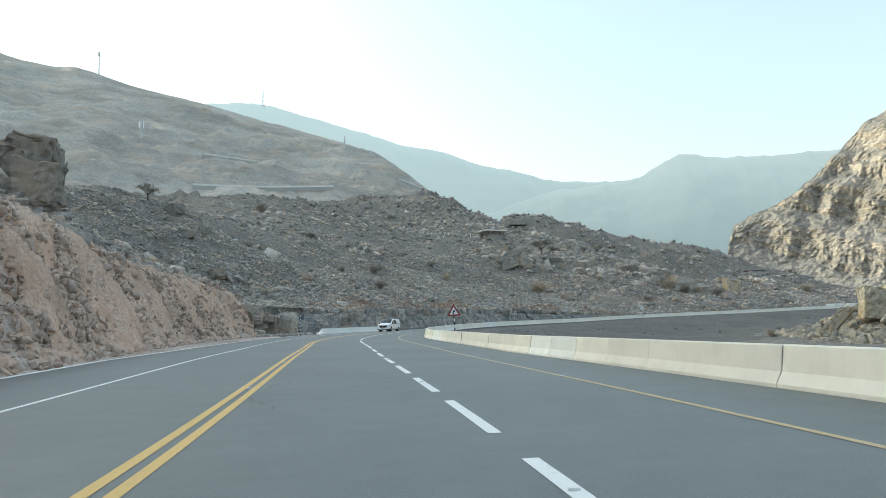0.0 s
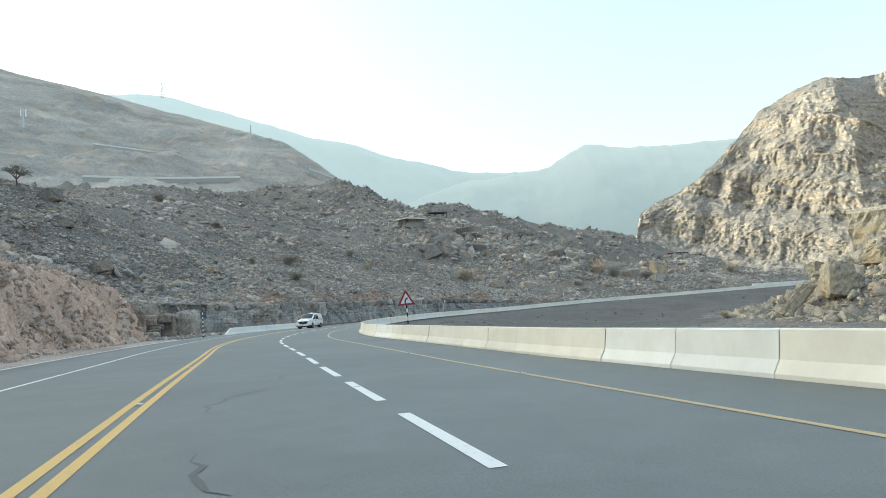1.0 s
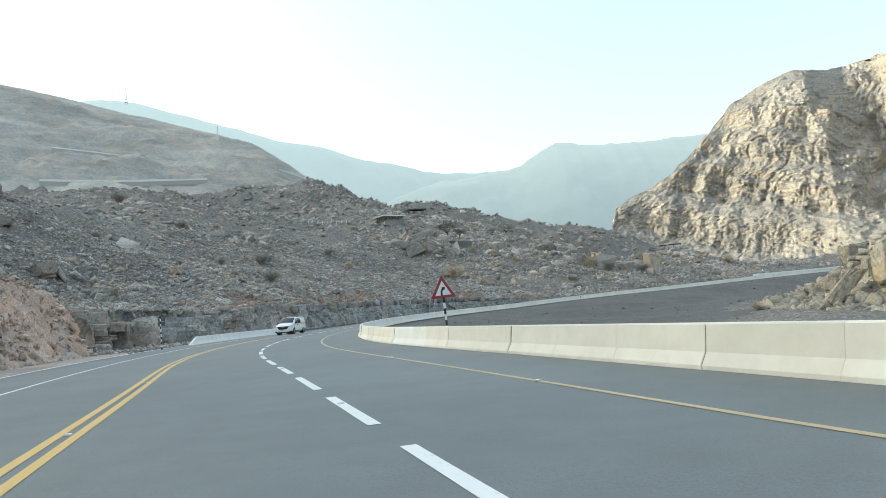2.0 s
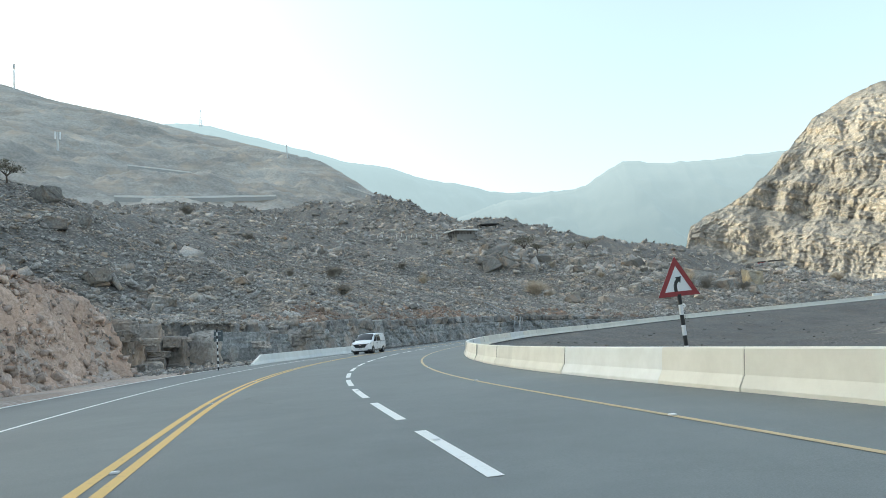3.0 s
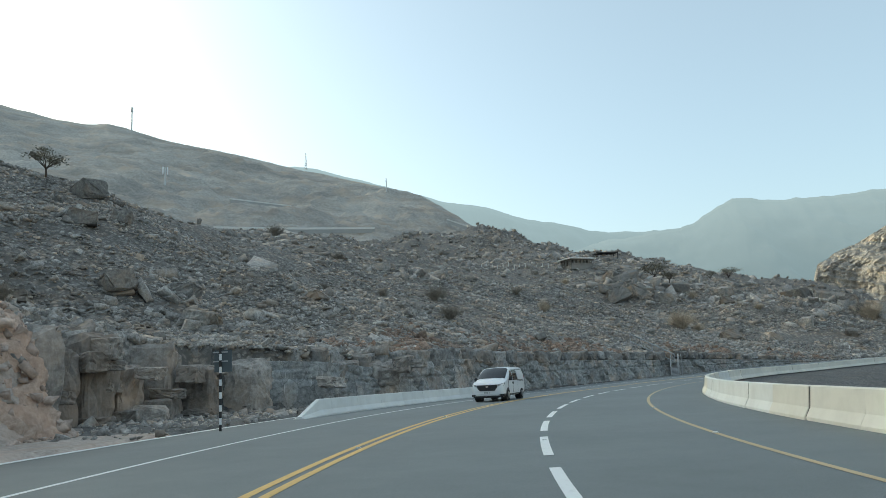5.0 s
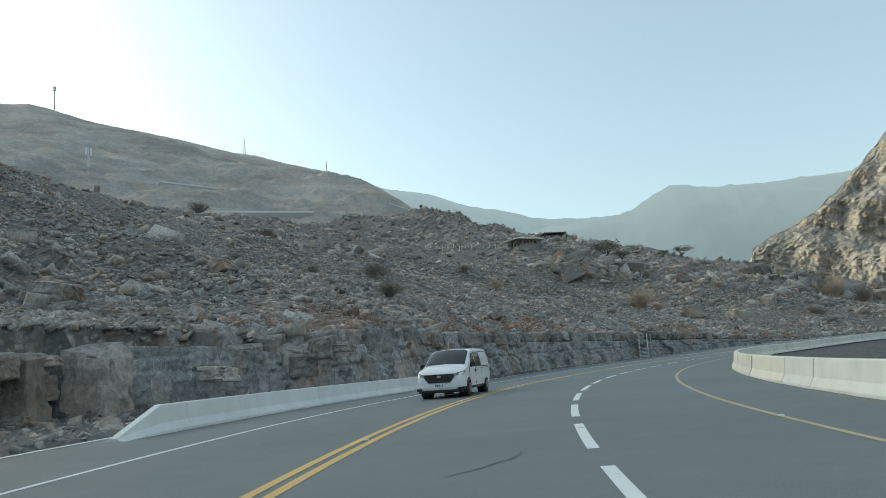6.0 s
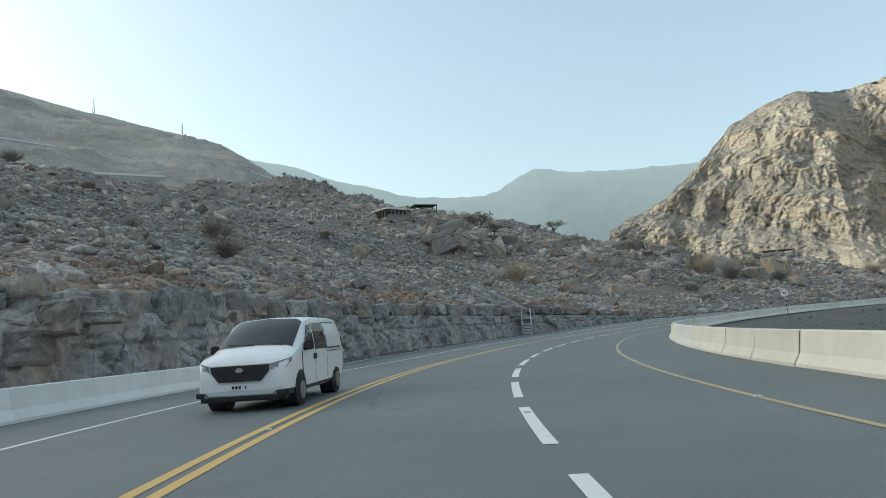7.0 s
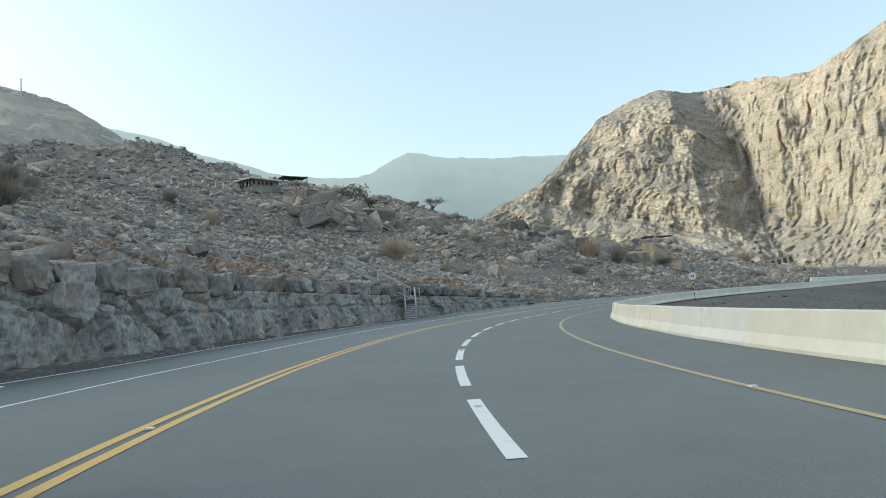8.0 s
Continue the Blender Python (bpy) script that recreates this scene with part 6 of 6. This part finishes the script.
def pavilion():
    x, y = 20.2, 291.9
    z = float(ground_height(np.array([x]), np.array([y]))[0]) - 0.2
    w, d, h = 7.9, 5.8, 2.2
    ob = thing("stone_house", pose(x, y, z, 0, 0, 28), "stone house with arched openings and a pale-edged roof on the slope", "house")
    part("plinth", box(bmesh.new(), 0, 0, -0.6, w + 0.6, d + 0.6, 1.2), STONE_WALL, ob)
    for m, n in ((pose(-w / 2, -d / 2, 0), 6), (pose(w / 2, d / 2, 0, 0, 0, 180), 6)):
        p = part("wall", arch_wall(w, h, 0.3, n, 0.8), STONE_WALL, ob)
        p.matrix_local = m
    for m, n in ((pose(-w / 2, d / 2, 0, 0, 0, -90), 4), (pose(w / 2, -d / 2, 0, 0, 0, 90), 4)):
        p = part("wall", arch_wall(d, h, 0.3, n, 0.0), STONE_WALL, ob)
        p.matrix_local = m
    part("back_room", box(bmesh.new(), 0.6, 0.5, h / 2, w * 0.6, d * 0.5, h - 0.1), STONE_WALL, ob)
    bm = bmesh.new()
    e = 0.75
    low = [bm.verts.new(q) for q in ((-w / 2 - e, -d / 2 - e, h), (w / 2 + e, -d / 2 - e, h), (w / 2 + e, d / 2 + e, h), (-w / 2 - e, d / 2 + e, h))]
    up = [bm.verts.new((-w / 4, 0, h + 1.0)), bm.verts.new((w / 4, 0, h + 1.0))]
    for f in ((low[0], low[1], up[1], up[0]), (low[1], low[2], up[1]), (low[2], low[3], up[0], up[1]), (low[3], low[0], up[0]), tuple(low[::-1])):
        bm.faces.new(f)
    roof = part("roof", bm, HOUSE_ROOF, ob, "low brown hipped roof")
    bm = bmesh.new()
    for a, b in ((0, 1), (1, 2), (2, 3), (3, 0)):
        c = ((-w / 2 - e, -d / 2 - e), (w / 2 + e, -d / 2 - e), (w / 2 + e, d / 2 + e), (-w / 2 - e, d / 2 + e))
        rod(bm, (*c[a], h), (*c[b], h), 0.24, sides=6)
    part("eaves", bm, ROOF_EDGE, roof, "pale eaves")
    # a row of short fence posts leading to it
    fence = thing("post_row", pose(0, 0, 0), "row of short pale posts beside the stone house", "fence")
    bm0 = box(bmesh.new(), 0, 0, 0.5, 0.28, 0.28, 1.5)
    first = part("post", bm0, ROOF_EDGE, fence)
    for k in range(13):
        px, py = 11.5 - 1.75 * k, 292.5 + 0.9 * k
        q = first if k == 0 else new("post", first.data)
        q.parent = fence
        q.matrix_world = pose(px, py, float(ground_height(np.array([px]), np.array([py]))[0]))
    # shade roof on posts further up
    x, y = 32.7, 312.0
    z = float(ground_height(np.array([x]), np.array([y]))[0])
    sh = thing("shade_roof", pose(x, y, z - 1.1, 0, 0, 10), "dark flat shade roof on posts above the slope", "shelter")
    part("roof", box(bmesh.new(), 0, 0, 2.2, 7.5, 4.5, 0.3), DARK_ROOF, sh)
    for px in (-3.6, 3.6):
        for py in (-2, 2):
            part("post", box(bmesh.new(), px, py, 1.0, 0.2, 0.2, 3.0), DARK_ROOF, sh)
    # red-roofed hut behind the rubble knoll
    x, y = 102.1, 238.5
    z = float(ground_height(np.array([x]), np.array([y]))[0])
    hut = thing("shelter", pose(x, y, z, 0, 0, -22), "low shelter with red wall and dark flat roof behind rubble", "shelter")
    part("wall", box(bmesh.new(), -1.8, 0, 0.8, 2.4, 2.2, 2.0), RED_ROOF, hut, "red wall")
    part("roof", box(bmesh.new(), 0, 0, 2.0, 6.4, 2.6, 0.22), DARK_ROOF, hut)
    for px in (0.8, 2.9):
        part("post", box(bmesh.new(), px, -1, 0.9, 0.14, 0.14, 2.2), DARK_ROOF, hut)
    # long ruin under the cliffs
    x, y = 276.0, 386.0
    z = float(ground_height(np.array([x]), np.array([y]))[0])
    ruin = thing("ruin", pose(x, y, max(z, 10.0), 0, -9, -46), "long roofless stone ruin with dark openings under the cliffs", "ruin")
    part("wall", arch_wall(19, 3.6, 0.8, 7, 0.0), STONE_WALL, ruin)
    part("back_wall", box(bmesh.new(), 9.5, 3.2, 1.6, 19, 0.8, 4.6), DARK_ROOF, ruin)
    part("footing", box(bmesh.new(), 9.5, 1.5, -8, 20, 5, 16.2), STONE_WALL, ruin)


pavilion()

# ---------------------------------------------------------------- masts and walls on the mountain


def mountain_at(az, el):
    """The place on the mountain flank seen from (-6, 45, 0.9) at a bearing and height angle."""
    bearings, p = MOUNTAIN_GRID[0]
    j = int(np.abs(bearings - az).argmin())
    col = p[:, j]
    r = np.hypot(col[:, 0] + 6, col[:, 1] - 45)
    e = np.degrees(np.arctan2(col[:, 2] - 0.9, r))
    k = int(np.argmax(e >= el))
    if k == 0:
        k = int(e.argmax())
    return Vector(col[k])


GREY_WALL = make_concrete("grey_wall", (0.36, 0.35, 0.325), (0.29, 0.28, 0.26))


def masts():
    grey = make_plain("mast_grey", (0.58, 0.58, 0.57), 0.6, 0.1)
    for az, el, high, panels in ((-26.5, 18.5, 28.0, 0), (-24.0, 14.6, 13.0, 1), (-7.6, 14.2, 12.0, 2)):
        p = mountain_at(az, el)
        ob = thing("mast", pose(p.x, p.y, p.z - 1.0), "slim grey radio mast on the mountain flank", "mast", "radio masts")
        part("pole", rod(bmesh.new(), (0, 0, 0), (0, 0, high), 0.8 if panels != 2 else 0.5, 0.6 if panels != 2 else 0.35, 10), grey, ob)
        if panels == 0:
            part("antenna_drum", rod(bmesh.new(), (0, 0, high - 4.5), (0, 0, high), 1.3, sides=12), grey, ob, "drum-shaped antenna")
        if panels == 1:
            for a in range(0, 360, 120):
                q = part("antenna_panel", box(bmesh.new(), 1.7 * math.cos(radians(a)), 1.7 * math.sin(radians(a)), high - 2.6, 0.7, 0.7, 5.2), SIGN_WHITE, ob, "white antenna panel")
    # lattice tower on the far ridge
    a, r = radians(-14.0), 3540.0
    x, y = -6 + r * math.sin(a), 45 + r * math.cos(a)
    z = r * math.tan(radians(16.5))
    ob = thing("lattice_tower", pose(x, y, z), "thin lattice tower on the far ridge", "mast")
    for sx, sy in ((-5, -5), (5, -5), (5, 5), (-5, 5)):
        part("leg", rod(bmesh.new(), (sx, sy, 0), (sx * 0.2, sy * 0.2, 85), 0.9, 0.5, 6), grey, ob)
    for k in range(6):
        w = 10 * (1 - k / 7.5)
        part("brace", box(bmesh.new(), 0, 0, 8 + k * 13, w, w, 0.8), grey, ob)
    # retaining walls of the road above
    for pts, high in (([(-20.4, 11.5), (-17.5, 11.45), (-14, 11.42), (-11, 11.42), (-8.6, 11.4)], 1.1), ([(-19.4, 13.75), (-17, 13.5), (-14.9, 13.25)], 0.9), ([(-0.5, 10.9), (-3.0, 11.9)], 0.8)):
        bm = bmesh.new()
        az = [q[0] for q in pts]
        last, low = None, []
        bearings = np.linspace(az[0], az[-1], 40)
        order = np.argsort(az)
        heights = np.interp(bearings, np.array(az)[order], np.array([q[1] for q in pts])[order])
        reach = []
        for a, el in zip(bearings, heights):
            g = mountain_at(a, el)
            reach.append(math.hypot(g.x + 6, g.y - 45))
        reach = np.polyval(np.polyfit(bearings, reach, 2), bearings) * 0.97
        for a, el, d in zip(bearings, heights, reach):
            g = Vector((-6 + d * math.sin(radians(a)), 45 + d * math.cos(radians(a)), 0))
            z = 0.9 + d * math.tan(radians(el))
            ring = [bm.verts.new((g.x, g.y, z)), bm.verts.new((g.x, g.y, z + high)), bm.verts.new((g.x - 0.3, g.y + 1.2, z + high)), bm.verts.new((g.x - 0.3, g.y + 1.2, z))]
            low.append([(g.x + 0.05, g.y + 0.1, z + 0.02), (g.x + 0.1, g.y - 1.0, z - 2.6)])
            if last:
                for i in range(3):
                    bm.faces.new((last[i], last[i + 1], ring[i + 1], ring[i]))
            last = ring
        bmesh.ops.recalc_face_normals(bm, faces=bm.faces[:])
        ob = part("road_wall", bm, ROOF_EDGE, None)
        tagged(ob, "long pale parapet of the upper road on the mountain", "wall", kind="structure")
        wall = mesh_object("retaining_wall", np.array(low), grid_faces(len(low), 2), GREY_WALL, ob)
        tagged(wall, "dusty grey retaining wall")


masts()

# ---------------------------------------------------------------- steel stair on the rock face


def stair():
    foot = on_road(161.8, -8.1)
    deck = on_road(163.6, -9.1, 1.6)
    high = on_road(160.9, -13.4, 4.6)
    ob = thing("steel_stair", pose(0, 0, 0), "galvanised steel stair climbing the rock face from the road", "stair")
    for a, b, n in ((foot, deck, 11), (deck, high, 13)):
        d = (b - a)
        side = Vector((-d.y, d.x, 0)).normalized() * 0.45
        for sgn in (-1, 1):
            o = side * sgn
            part("stringer", rod(bmesh.new(), a + o, b + o, 0.06, sides=6), STEEL, ob)
            part("handrail", rod(bmesh.new(), a + o + Vector((0, 0, 1.0)), b + o + Vector((0, 0, 1.0)), 0.06, sides=6), STEEL, ob)
            for k in range(5):
                q = a.lerp(b, k / 4) + o
                part("baluster", rod(bmesh.new(), q, q + Vector((0, 0, 1.0)), 0.035, sides=6), STEEL, ob)
        for k in range(n):
            q = a.lerp(b, (k + 0.5) / n)
            bm = bmesh.new()
            rod(bm, q - side, q + side, 0.06, sides=4)
            part("tread", bm, STEEL, ob)
    bm = box(bmesh.new(), 0, 0, 0, 1.5, 1.5, 0.08)
    p = part("landing", bm, STEEL, ob)
    p.matrix_world = Matrix.Translation(deck)
    for sx in (-0.65, 0.65):
        for sy in (-0.65, 0.65):
            part("leg", rod(bmesh.new(), deck + Vector((sx, sy, 1.0)), deck + Vector((sx, sy, -3.2)), 0.05, sides=6), STEEL, ob)


stair()

# ---------------------------------------------------------------- parapet of the road beyond the bend


def far_barriers():
    me = barrier_mesh("concrete_barrier", 2.915, PALE_CONCRETE)
    for k in range(22):
        s = 258.0 + 2.955 * k
        ob = new("concrete_barrier", me)
        set_on_road(ob, s, -9.6, 2.955)
        tagged(ob, "pale concrete safety barrier on the climbing road beyond the bend", "barrier", "barriers beyond the bend")


far_barriers()
